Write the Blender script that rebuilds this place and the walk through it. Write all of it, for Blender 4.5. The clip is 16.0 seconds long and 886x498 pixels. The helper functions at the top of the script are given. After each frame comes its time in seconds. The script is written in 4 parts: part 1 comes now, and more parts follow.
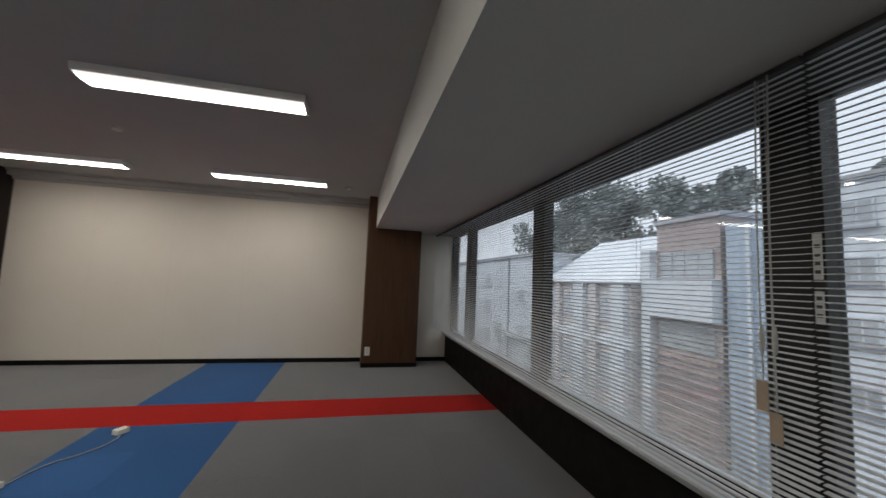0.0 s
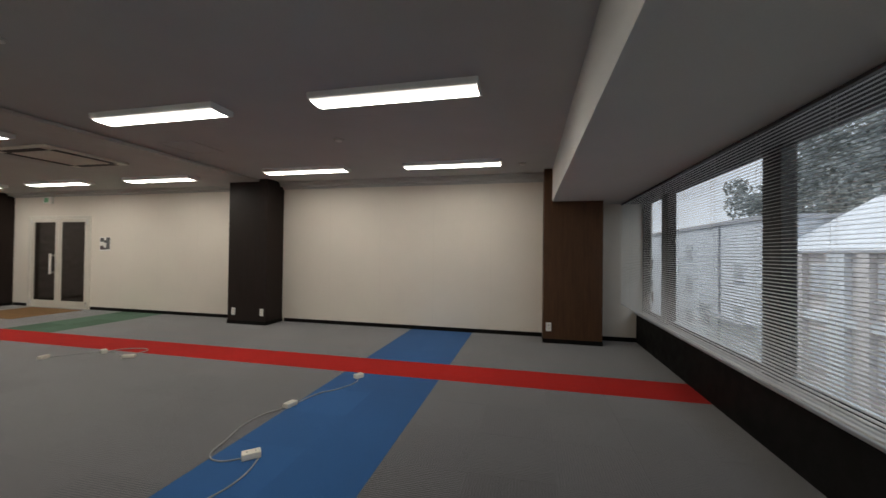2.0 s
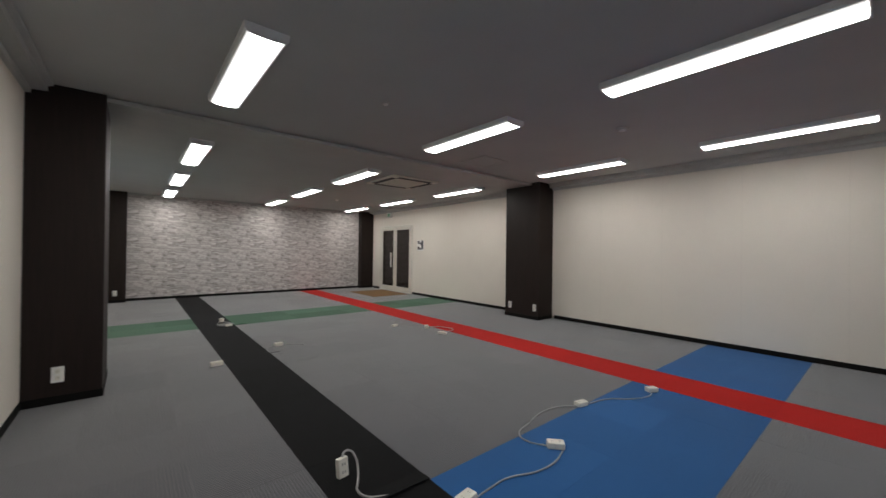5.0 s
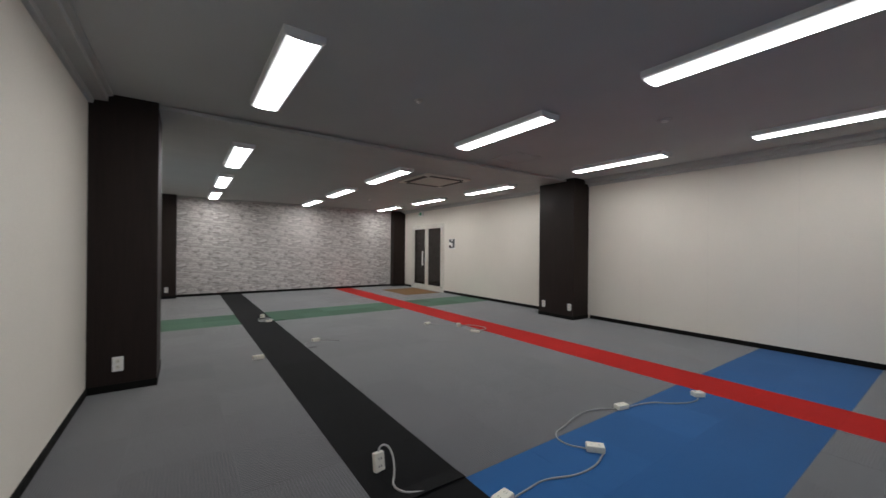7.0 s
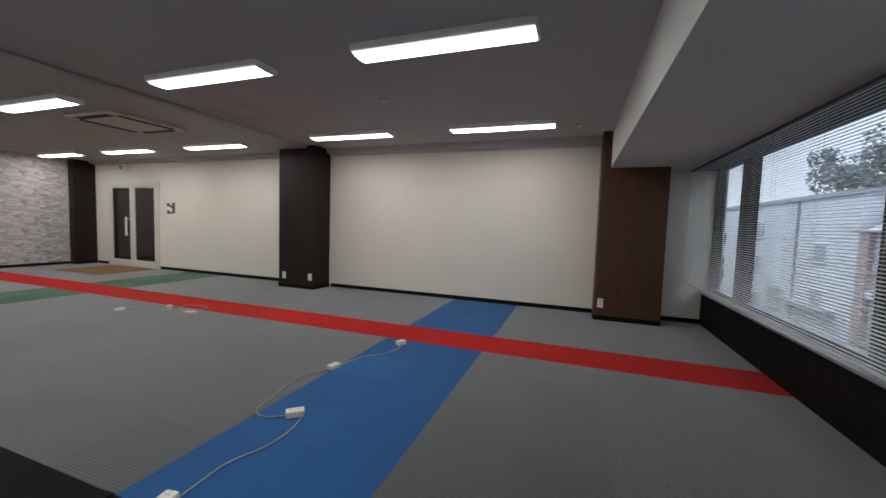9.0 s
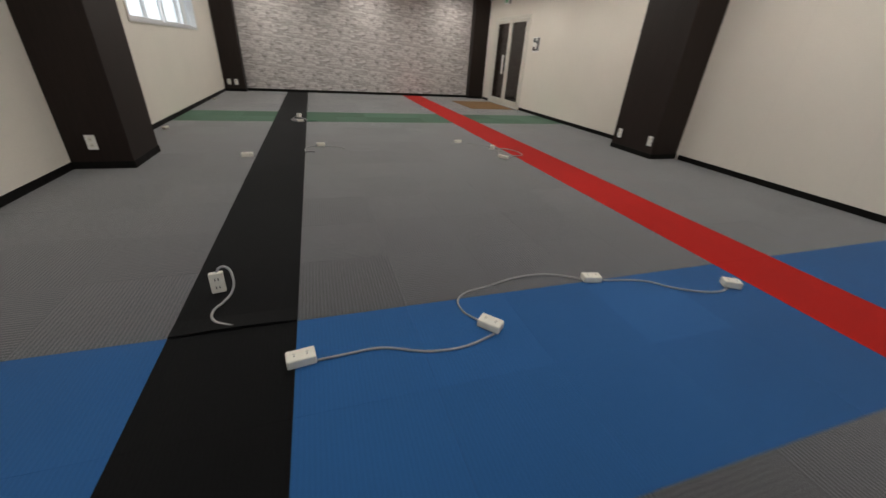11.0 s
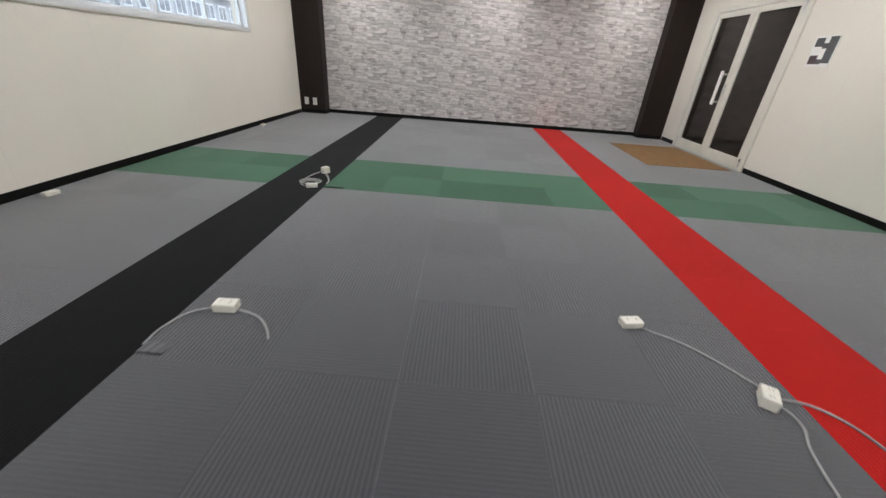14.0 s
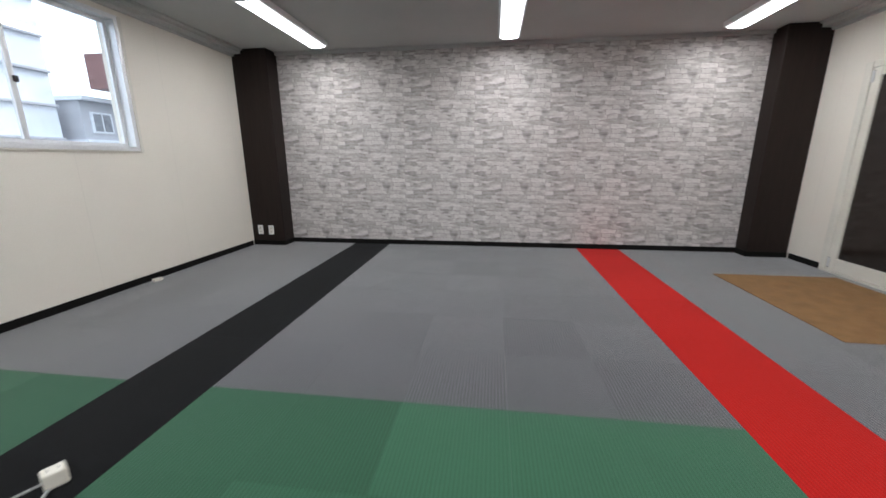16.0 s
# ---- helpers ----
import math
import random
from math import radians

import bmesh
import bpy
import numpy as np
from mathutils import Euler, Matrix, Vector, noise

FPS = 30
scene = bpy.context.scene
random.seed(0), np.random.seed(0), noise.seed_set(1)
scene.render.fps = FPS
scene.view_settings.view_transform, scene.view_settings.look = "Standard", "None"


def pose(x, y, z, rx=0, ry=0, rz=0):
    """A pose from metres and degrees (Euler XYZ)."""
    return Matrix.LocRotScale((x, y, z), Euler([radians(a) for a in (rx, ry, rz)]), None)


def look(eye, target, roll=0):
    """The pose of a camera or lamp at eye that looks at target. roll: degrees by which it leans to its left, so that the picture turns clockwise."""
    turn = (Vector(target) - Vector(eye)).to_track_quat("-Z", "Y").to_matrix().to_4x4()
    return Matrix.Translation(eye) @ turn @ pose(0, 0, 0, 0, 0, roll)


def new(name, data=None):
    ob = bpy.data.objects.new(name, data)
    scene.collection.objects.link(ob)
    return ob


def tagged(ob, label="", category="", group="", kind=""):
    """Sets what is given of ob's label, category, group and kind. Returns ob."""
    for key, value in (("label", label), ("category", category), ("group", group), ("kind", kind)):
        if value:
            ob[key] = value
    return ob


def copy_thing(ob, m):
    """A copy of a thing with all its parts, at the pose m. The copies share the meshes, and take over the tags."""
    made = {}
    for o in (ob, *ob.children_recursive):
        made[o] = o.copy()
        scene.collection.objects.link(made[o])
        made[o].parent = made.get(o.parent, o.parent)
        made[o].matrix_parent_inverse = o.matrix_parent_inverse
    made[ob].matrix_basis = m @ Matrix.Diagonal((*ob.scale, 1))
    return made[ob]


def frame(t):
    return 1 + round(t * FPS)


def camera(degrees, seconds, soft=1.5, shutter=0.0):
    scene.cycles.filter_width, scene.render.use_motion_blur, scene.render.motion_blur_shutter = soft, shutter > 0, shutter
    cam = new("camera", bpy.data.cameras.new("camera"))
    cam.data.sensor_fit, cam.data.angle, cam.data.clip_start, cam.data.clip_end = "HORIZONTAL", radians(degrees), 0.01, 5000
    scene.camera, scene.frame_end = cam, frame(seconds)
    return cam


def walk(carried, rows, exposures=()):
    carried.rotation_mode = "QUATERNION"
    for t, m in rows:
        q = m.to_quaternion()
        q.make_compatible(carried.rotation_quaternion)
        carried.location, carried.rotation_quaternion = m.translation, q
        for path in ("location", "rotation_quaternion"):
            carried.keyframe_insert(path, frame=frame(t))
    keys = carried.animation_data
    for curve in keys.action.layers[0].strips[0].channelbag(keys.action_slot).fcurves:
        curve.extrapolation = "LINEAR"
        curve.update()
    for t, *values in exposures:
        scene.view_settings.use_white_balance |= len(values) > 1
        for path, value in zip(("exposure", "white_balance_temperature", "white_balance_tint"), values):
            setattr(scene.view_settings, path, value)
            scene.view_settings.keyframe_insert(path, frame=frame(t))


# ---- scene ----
cam = camera(100.1, 16.0, soft=1.5, shutter=0.3)
PATH = [
    (0, (-1.148, -1.864, 1.254), (0.79, -2.329, 1.426), 2.3),
    (0.5, (-1.144, -1.966, 1.25), (0.84, -2.148, 1.422), 1.6),
    (1, (-1.125, -1.923, 1.254), (0.87, -1.933, 1.401), 0.8),
    (1.5, (-1.114, -1.871, 1.238), (0.872, -1.638, 1.277), 0.8),
    (2, (-1.121, -1.833, 1.236), (0.829, -1.387, 1.259), 0.7),
    (2.5, (-1.123, -1.781, 1.234), (0.762, -1.113, 1.27), 0.5),
    (3, (-1.127, -1.743, 1.24), (0.68, -0.885, 1.26), 0.7),
    (3.5, (-1.145, -1.686, 1.231), (0.564, -0.648, 1.245), 0.5),
    (4, (-1.154, -1.644, 1.221), (0.43, -0.422, 1.237), 0.6),
    (4.5, (-1.18, -1.6, 1.222), (0.256, -0.208, 1.232), 0.7),
    (5, (-1.216, -1.551, 1.212), (0.06, -0.011, 1.22), 0.7),
    (5.2, (-1.22, -1.53, 1.221), (-0.029, 0.077, 1.224), 0.5),
    (6.25, (-1.225, -1.49, 1.205), (-0.27, 0.264, 1.21), 0.4),
    (7.3, (-1.222, -1.547, 1.196), (0.067, -0.018, 1.21), 0.6),
    (7.5, (-1.201, -1.563, 1.194), (0.19, -0.127, 1.224), 0.6),
    (8, (-1.143, -1.654, 1.208), (0.482, -0.489, 1.239), 0.6),
    (8.2, (-1.134, -1.683, 1.216), (0.558, -0.617, 1.238), 0.6),
    (9.25, (-0.86, -1.78, 1.16), (1.04, -1.17, 0.99), 2.5),
    (10.3, (-0.331, -1.746, 1.087), (1.075, -0.486, 0.426), 6.3),
    (10.5, (-0.187, -1.66, 1.085), (0.914, -0.223, 0.234), 6.2),
    (11, (0.159, -1.383, 1.053), (0.742, 0.29, 0.125), 3.8),
    (11.5, (0.48, -0.969, 1.044), (0.747, 0.796, 0.142), 5.3),
    (12, (0.669, -0.411, 1.029), (0.708, 1.383, 0.145), 3.3),
    (12.5, (0.826, 0.172, 1.036), (0.853, 1.983, 0.189), 0.0),
    (13, (0.966, 0.78, 1.04), (0.95, 2.571, 0.149), 2.3),
    (13.5, (1.051, 1.474, 1.009), (1.06, 3.235, 0.061), 1.9),
    (14, (1.117, 2.052, 1.023), (1.071, 3.833, 0.114), 4.2),
    (14.5, (1.17, 2.647, 1.028), (1.122, 4.438, 0.139), 0.8),
    (15, (1.228, 3.271, 1.024), (1.094, 5.08, 0.183), 1.5),
    (15.5, (1.278, 3.898, 1.054), (1.122, 5.782, 0.402), 0.7),
    (16, (1.361, 4.528, 1.088), (1.102, 6.456, 0.625), -0.3),
]

EXPOSURES = [
    (0.0, -0.60, 6900, 10),
    (3.0, -0.45, 7100, 10),
    (5.2, -0.38, 6450, 10),
    (8.2, -0.35, 6250, 10),
    (11.0, -0.32, 6800, 10),
    (14.0, 0.17, 6250, 10),
    (16.0, 0.17, 6050, 10),
]
walk(cam, [(t, look(a, b, roll)) for t, a, b, roll in PATH], EXPOSURES)

# ---- world, sun ----
world = bpy.data.worlds.new("overcast")
scene.world = world
world.use_nodes = True
wn = world.node_tree
sky = wn.nodes.new("ShaderNodeTexSky")
sky.sky_type, sky.sun_disc = "NISHITA", False
sky.sun_elevation, sky.sun_rotation = radians(47), radians(37)
sky.air_density, sky.dust_density, sky.ozone_density = 1.0, 5.0, 1.0
bw = wn.nodes.new("ShaderNodeMixRGB")
bw.inputs[0].default_value = 0.75
bw.inputs[2].default_value = (30.0, 32.0, 35.0, 1)
wn.links.new(sky.outputs[0], bw.inputs[1])
wn.links.new(bw.outputs[0], wn.nodes["Background"].inputs[0])
wn.nodes["Background"].inputs[1].default_value = 0.10
sun = new("sun", bpy.data.lights.new("sun", "SUN"))
sun.data.energy, sun.data.angle, sun.data.color = 2.2, radians(20), (1.0, 0.97, 0.92)
sun.matrix_world = look((9, 12, 16), (0, 0, 0))
LAMP_STRENGTH = 30.0


# ---- mesh helpers ----
def box(bm, x0, x1, y0, y1, z0, z1, bevel=0.0, seg=1):
    vs = [bm.verts.new((x, y, z)) for x in (x0, x1) for y in (y0, y1) for z in (z0, z1)]
    fs = [(0, 1, 3, 2), (4, 6, 7, 5), (0, 4, 5, 1), (2, 3, 7, 6), (0, 2, 6, 4), (1, 5, 7, 3)]
    faces = [bm.faces.new([vs[i] for i in f]) for f in fs]
    if bevel > 0:
        edges = list({e for f in faces for e in f.edges})
        bmesh.ops.bevel(bm, geom=edges, offset=bevel, segments=seg, affect="EDGES", profile=0.5)


def prism(bm, profile, axis, a, b):
    """Extrudes a closed profile of (u, v) along x, y or z from a to b."""
    def at(u, v, w):
        return {"x": (w, u, v), "y": (u, w, v), "z": (u, v, w)}[axis]
    lo = [bm.verts.new(at(u, v, a)) for u, v in profile]
    hi = [bm.verts.new(at(u, v, b)) for u, v in profile]
    n = len(profile)
    for i in range(n):
        bm.faces.new((lo[i], lo[(i + 1) % n], hi[(i + 1) % n], hi[i]))
    bm.faces.new(lo[::-1])
    bm.faces.new(hi)
    bmesh.ops.recalc_face_normals(bm, faces=bm.faces)


def disc(bm, x, y, rings, n=28):
    """A turned body about a vertical axis: rings of (radius, z), closed at both ends."""
    loops = [[bm.verts.new((x + r * math.cos(2 * math.pi * i / n), y + r * math.sin(2 * math.pi * i / n), z)) for i in range(n)] for r, z in rings]
    for a, b in zip(loops, loops[1:]):
        for i in range(n):
            bm.faces.new((a[i], a[(i + 1) % n], b[(i + 1) % n], b[i]))
    bm.faces.new(loops[0][::-1])
    bm.faces.new(loops[-1])
    bmesh.ops.recalc_face_normals(bm, faces=bm.faces)


def mesh(name, bm, material, smooth=False):
    me = bpy.data.meshes.new(name)
    bm.to_mesh(me)
    bm.free()
    me.materials.append(material)
    if smooth:
        me.polygons.foreach_set("use_smooth", [True] * len(me.polygons))
    return me


def part(name, bm, material, parent=None, label="", smooth=False):
    ob = new(name, mesh(name, bm, material, smooth))
    ob.parent = parent
    if label:
        ob["label"] = label
    return ob


def boxes(name, material, parent, *dims, bevel=0.0, label=""):
    bm = bmesh.new()
    for d in dims:
        box(bm, *d, bevel=bevel)
    return part(name, bm, material, parent, label)


def thing(name, label, category, group="", kind="", at=(0, 0, 0)):
    ob = new(name)
    ob.empty_display_size = 0.1
    ob.location = at
    return tagged(ob, label, category, group, kind)


def structure(name, material, *dims, label="", category="", bevel=0.0):
    ob = boxes(name, material, None, *dims, bevel=bevel)
    return tagged(ob, label, category, kind="structure")


def tube(name, pts, radius, material, parent, label="", cyclic=False, order=True):
    cu = bpy.data.curves.new(name, "CURVE")
    cu.dimensions, cu.bevel_depth, cu.bevel_resolution, cu.resolution_u = "3D", radius, 3, 8
    sp = cu.splines.new("BEZIER")
    sp.bezier_points.add(len(pts) - 1)
    for p, q in zip(sp.bezier_points, pts):
        p.co = q
        p.handle_left_type = p.handle_right_type = "AUTO"
    sp.use_cyclic_u = cyclic
    ob = new(name, cu)
    dg = bpy.context.evaluated_depsgraph_get()
    me = bpy.data.meshes.new_from_object(ob.evaluated_get(dg))
    bpy.data.objects.remove(ob)
    bpy.data.curves.remove(cu)
    me.materials.clear()
    me.materials.append(material)
    me.polygons.foreach_set("use_smooth", [True] * len(me.polygons))
    ob = new(name, me)
    ob.parent = parent
    if label:
        ob["label"] = label
    return ob


# ---- materials ----
def nodes_of(name):
    m = bpy.data.materials.new(name)
    m.use_nodes = True
    t = m.node_tree
    return m, t, t.nodes["Principled BSDF"]


def add(t, kind, **values):
    n = t.nodes.new(kind)
    for key, v in values.items():
        if key in n.inputs:
            n.inputs[key].default_value = v
    return n


def math_node(t, op, a, b=None, c=None):
    n = t.nodes.new("ShaderNodeMath")
    n.operation = op
    for i, v in enumerate((a, b, c)):
        if v is None:
            continue
        if isinstance(v, (int, float)):
            n.inputs[i].default_value = v
        else:
            t.links.new(v, n.inputs[i])
    return n.outputs[0]


def coords(t, scale=(1, 1, 1), out="Object"):
    c = t.nodes.new("ShaderNodeTexCoord")
    mp = t.nodes.new("ShaderNodeMapping")
    mp.inputs["Scale"].default_value = scale
    t.links.new(c.outputs[out], mp.inputs["Vector"])
    return mp.outputs[0]


def noise_of(t, vec, scale, detail=3.0, rough=0.55):
    n = add(t, "ShaderNodeTexNoise", Scale=scale, Detail=detail, Roughness=rough)
    t.links.new(vec, n.inputs["Vector"])
    return n.outputs["Fac"]


def remap(t, v, a, b):
    n = t.nodes.new("ShaderNodeMapRange")
    n.inputs["From Min"].default_value, n.inputs["From Max"].default_value = 0.3, 0.7
    n.inputs["To Min"].default_value, n.inputs["To Max"].default_value = a, b
    t.links.new(v, n.inputs["Value"])
    return n.outputs[0]


def tinted(t, color, factor):
    """color times a factor socket."""
    n = t.nodes.new("ShaderNodeMixRGB")
    n.blend_type = "MULTIPLY"
    n.inputs[0].default_value = 1.0
    n.inputs[1].default_value = (*color, 1)
    t.links.new(factor, n.inputs[2])
    return n.outputs[0]


def bump(t, bsdf, height, strength, distance):
    n = add(t, "ShaderNodeBump", Strength=strength, Distance=distance)
    t.links.new(height, n.inputs["Height"])
    t.links.new(n.outputs[0], bsdf.inputs["Normal"])


def plain(name, color, rough=0.5, metal=0.0, coarse=3.0, fine=60.0, vary=0.12, relief=0.0, stretch=(1, 1, 1), random_tone=0.0):
    """A surface with two scales of tone variation and fine relief."""
    m, t, b = nodes_of(name)
    v = coords(t, stretch)
    f = math_node(t, "MULTIPLY", remap(t, noise_of(t, v, coarse), 1 - vary, 1 + vary), remap(t, noise_of(t, v, fine), 1 - vary * 0.7, 1 + vary * 0.7))
    if random_tone:
        o = t.nodes.new("ShaderNodeObjectInfo")
        f = math_node(t, "MULTIPLY", f, math_node(t, "MULTIPLY_ADD", o.outputs["Random"], 2 * random_tone, 1 - random_tone))
    t.links.new(tinted(t, color, f), b.inputs["Base Color"])
    t.links.new(remap(t, noise_of(t, v, coarse * 2.3), max(rough - 0.08, 0.02), min(rough + 0.08, 1)), b.inputs["Roughness"])
    b.inputs["Metallic"].default_value = metal
    if relief:
        bump(t, b, noise_of(t, v, fine * 3), 0.4, relief)
    return m


def carpet(name, color, ribs=0.3, tone=0.07, sheen=0.12):
    """Ribbed loop-pile carpet tile: fine ribs along the tile's own y axis, tufts and slight soiling."""
    m, t, b = nodes_of(name)
    v = coords(t)
    sep = t.nodes.new("ShaderNodeSeparateXYZ")
    t.links.new(v, sep.inputs[0])
    wob = math_node(t, "MULTIPLY", noise_of(t, v, 30.0, 2.0), 0.5)
    wave = math_node(t, "SINE", math_node(t, "ADD", math_node(t, "MULTIPLY", sep.outputs[0], 2 * math.pi * 31), wob))
    tuft = noise_of(t, v, 380.0, 2.0)
    o = t.nodes.new("ShaderNodeObjectInfo")
    f = math_node(t, "MULTIPLY_ADD", wave, ribs, 1.0)
    f = math_node(t, "MULTIPLY", f, remap(t, tuft, 0.8, 1.2))
    geo = t.nodes.new("ShaderNodeNewGeometry")
    soil = noise_of(t, geo.outputs["Position"], 0.9, 4.0)
    f = math_node(t, "MULTIPLY", f, remap(t, soil, 0.93, 1.06))
    f = math_node(t, "MULTIPLY", f, math_node(t, "MULTIPLY_ADD", o.outputs["Random"], 2 * tone, 1 - tone))
    t.links.new(tinted(t, color, f), b.inputs["Base Color"])
    b.inputs["Roughness"].default_value = 0.95
    b.inputs["Specular IOR Level"].default_value = 0.08
    t.links.new(math_node(t, "MULTIPLY_ADD", o.outputs["Random"], sheen * tone * 2, sheen * (1 - tone)), b.inputs["Sheen Weight"])
    b.inputs["Sheen Roughness"].default_value = 0.5
    bump(t, b, math_node(t, "ADD", math_node(t, "MULTIPLY", wave, ribs * 2), tuft), 0.5, 0.002)
    return m


def wood(name, color, rough, along="z", contrast=0.25):
    """Wood-print laminate with long grain."""
    m, t, b = nodes_of(name)
    s = {"z": (14, 14, 0.7), "y": (14, 0.7, 14)}[along]
    v = coords(t, s)
    g = noise_of(t, v, 3.0, 6.0, 0.65)
    v2 = coords(t, tuple(k * 5 for k in s))
    g2 = noise_of(t, v2, 4.0, 3.0)
    f = math_node(t, "MULTIPLY", remap(t, g, 1 - contrast, 1 + contrast), remap(t, g2, 1 - contrast * 0.5, 1 + contrast * 0.5))
    t.links.new(tinted(t, color, f), b.inputs["Base Color"])
    b.inputs["Roughness"].default_value = rough
    b.inputs["Specular IOR Level"].default_value = 0.25
    bump(t, b, g2, 0.15, 0.001)
    return m


def wallpaper(name, color):
    """Woven-look vinyl wallpaper, with faint strip seams and emboss."""
    m, t, b = nodes_of(name)
    v = coords(t)
    f = math_node(t, "MULTIPLY", remap(t, noise_of(t, v, 0.8, 4.0), 0.965, 1.03), remap(t, noise_of(t, v, 140.0, 2.0), 0.97, 1.03))
    sep = t.nodes.new("ShaderNodeSeparateXYZ")
    t.links.new(v, sep.inputs[0])
    u = math_node(t, "ABSOLUTE", math_node(t, "SUBTRACT", math_node(t, "FLOORED_MODULO", math_node(t, "ADD", math_node(t, "ADD", sep.outputs[0], sep.outputs[1]), 40.3), 0.92), 0.46))
    seam = math_node(t, "LESS_THAN", u, 0.0016)
    f = math_node(t, "MULTIPLY", f, math_node(t, "MULTIPLY_ADD", seam, -0.10, 1.0))
    t.links.new(tinted(t, color, f), b.inputs["Base Color"])
    b.inputs["Roughness"].default_value = 0.75
    b.inputs["Specular IOR Level"].default_value = 0.25
    bump(t, b, noise_of(t, coords(t, (1, 1, 0.35)), 220.0, 2.0), 0.35, 0.0015)
    return m


def stone_print(name):
    """Printed wallpaper of stacked slate: the print repeats every 0.88 m across and 0.62 m up."""
    m, t, b = nodes_of(name)
    c = t.nodes.new("ShaderNodeTexCoord")
    sep = t.nodes.new("ShaderNodeSeparateXYZ")
    t.links.new(c.outputs["Object"], sep.inputs[0])
    u = math_node(t, "FLOORED_MODULO", math_node(t, "ADD", sep.outputs[0], 20.0), 0.88)
    w = math_node(t, "FLOORED_MODULO", math_node(t, "ADD", sep.outputs[2], 20.0), 0.62)
    comb = t.nodes.new("ShaderNodeCombineXYZ")
    t.links.new(u, comb.inputs[0])
    t.links.new(w, comb.inputs[1])
    p = comb.outputs[0]
    warp = add(t, "ShaderNodeTexNoise", Scale=7.0, Detail=2.0)
    t.links.new(p, warp.inputs["Vector"])
    mixv = t.nodes.new("ShaderNodeMixRGB")
    mixv.blend_type = "LINEAR_LIGHT"
    mixv.inputs[0].default_value = 0.022
    t.links.new(p, mixv.inputs[1])
    t.links.new(warp.outputs["Color"], mixv.inputs[2])

    def stones(su, sv, seed):
        """Irregular flat stones: a tone for each, and dark joints."""
        mp = t.nodes.new("ShaderNodeMapping")
        mp.inputs["Scale"].default_value = (su, sv, 1)
        mp.inputs["Location"].default_value = (seed, seed * 1.7, 0)
        t.links.new(mixv.outputs[0], mp.inputs["Vector"])
        cell = add(t, "ShaderNodeTexVoronoi", Scale=1.0, Randomness=0.85)
        cell.voronoi_dimensions, cell.distance = "2D", "CHEBYCHEV"
        t.links.new(mp.outputs[0], cell.inputs["Vector"])
        tone = t.nodes.new("ShaderNodeSeparateXYZ")
        t.links.new(cell.outputs["Color"], tone.inputs[0])
        edge = remap(t, cell.outputs["Distance"], 1.05, 0.62)
        return math_node(t, "MULTIPLY", tone.outputs[0], edge)

    thin = stones(5.0, 36.0, 0.0)
    course = add(t, "ShaderNodeTexBrick", Scale=1.0)
    course.offset, course.offset_frequency, course.squash, course.squash_frequency = 0.43, 2, 0.62, 3
    for key, v in (("Color1", (0.12, 0.12, 0.12, 1)), ("Color2", (0.98, 0.98, 0.98, 1)), ("Mortar", (0.02, 0.02, 0.02, 1)), ("Mortar Size", 0.0035), ("Mortar Smooth", 0.6), ("Bias", 0.1), ("Brick Width", 0.176), ("Row Height", 0.0517)):
        course.inputs[key].default_value = v
    t.links.new(mixv.outputs[0], course.inputs["Vector"])
    thick = course.outputs["Color"]
    pick = noise_of(t, p, 4.5, 1.0)
    sel = t.nodes.new("ShaderNodeMapRange")
    sel.inputs["From Min"].default_value, sel.inputs["From Max"].default_value = 0.44, 0.50
    t.links.new(pick, sel.inputs["Value"])
    mix = t.nodes.new("ShaderNodeMixRGB")
    t.links.new(sel.outputs[0], mix.inputs[0])
    t.links.new(thin, mix.inputs[1])
    t.links.new(thick, mix.inputs[2])

    def strata(su, sv):
        n = add(t, "ShaderNodeTexNoise", Scale=1.0, Detail=4.0, Roughness=0.6)
        mp = t.nodes.new("ShaderNodeMapping")
        mp.inputs["Scale"].default_value = (su, sv, 1)
        t.links.new(mixv.outputs[0], mp.inputs["Vector"])
        t.links.new(mp.outputs[0], n.inputs["Vector"])
        return remap(t, n.outputs["Fac"], 0.0, 1.0)

    val = math_node(t, "ADD", math_node(t, "MULTIPLY", mix.outputs[0], 0.58), math_node(t, "ADD", math_node(t, "MULTIPLY", strata(13.0, 24.0), 0.30), math_node(t, "MULTIPLY", strata(30.0, 42.0), 0.18)))
    ramp = t.nodes.new("ShaderNodeValToRGB")
    e = ramp.color_ramp.elements
    e[0].position, e[0].color = 0.10, (0.19, 0.172, 0.163, 1)
    e[1].position, e[1].color = 0.85, (0.64, 0.605, 0.58, 1)
    mid = ramp.color_ramp.elements.new(0.45)
    mid.color = (0.42, 0.388, 0.368, 1)
    t.links.new(val, ramp.inputs[0])
    t.links.new(ramp.outputs[0], b.inputs["Base Color"])
    b.inputs["Roughness"].default_value = 0.7
    bump(t, b, val, 0.25, 0.0015)
    return m


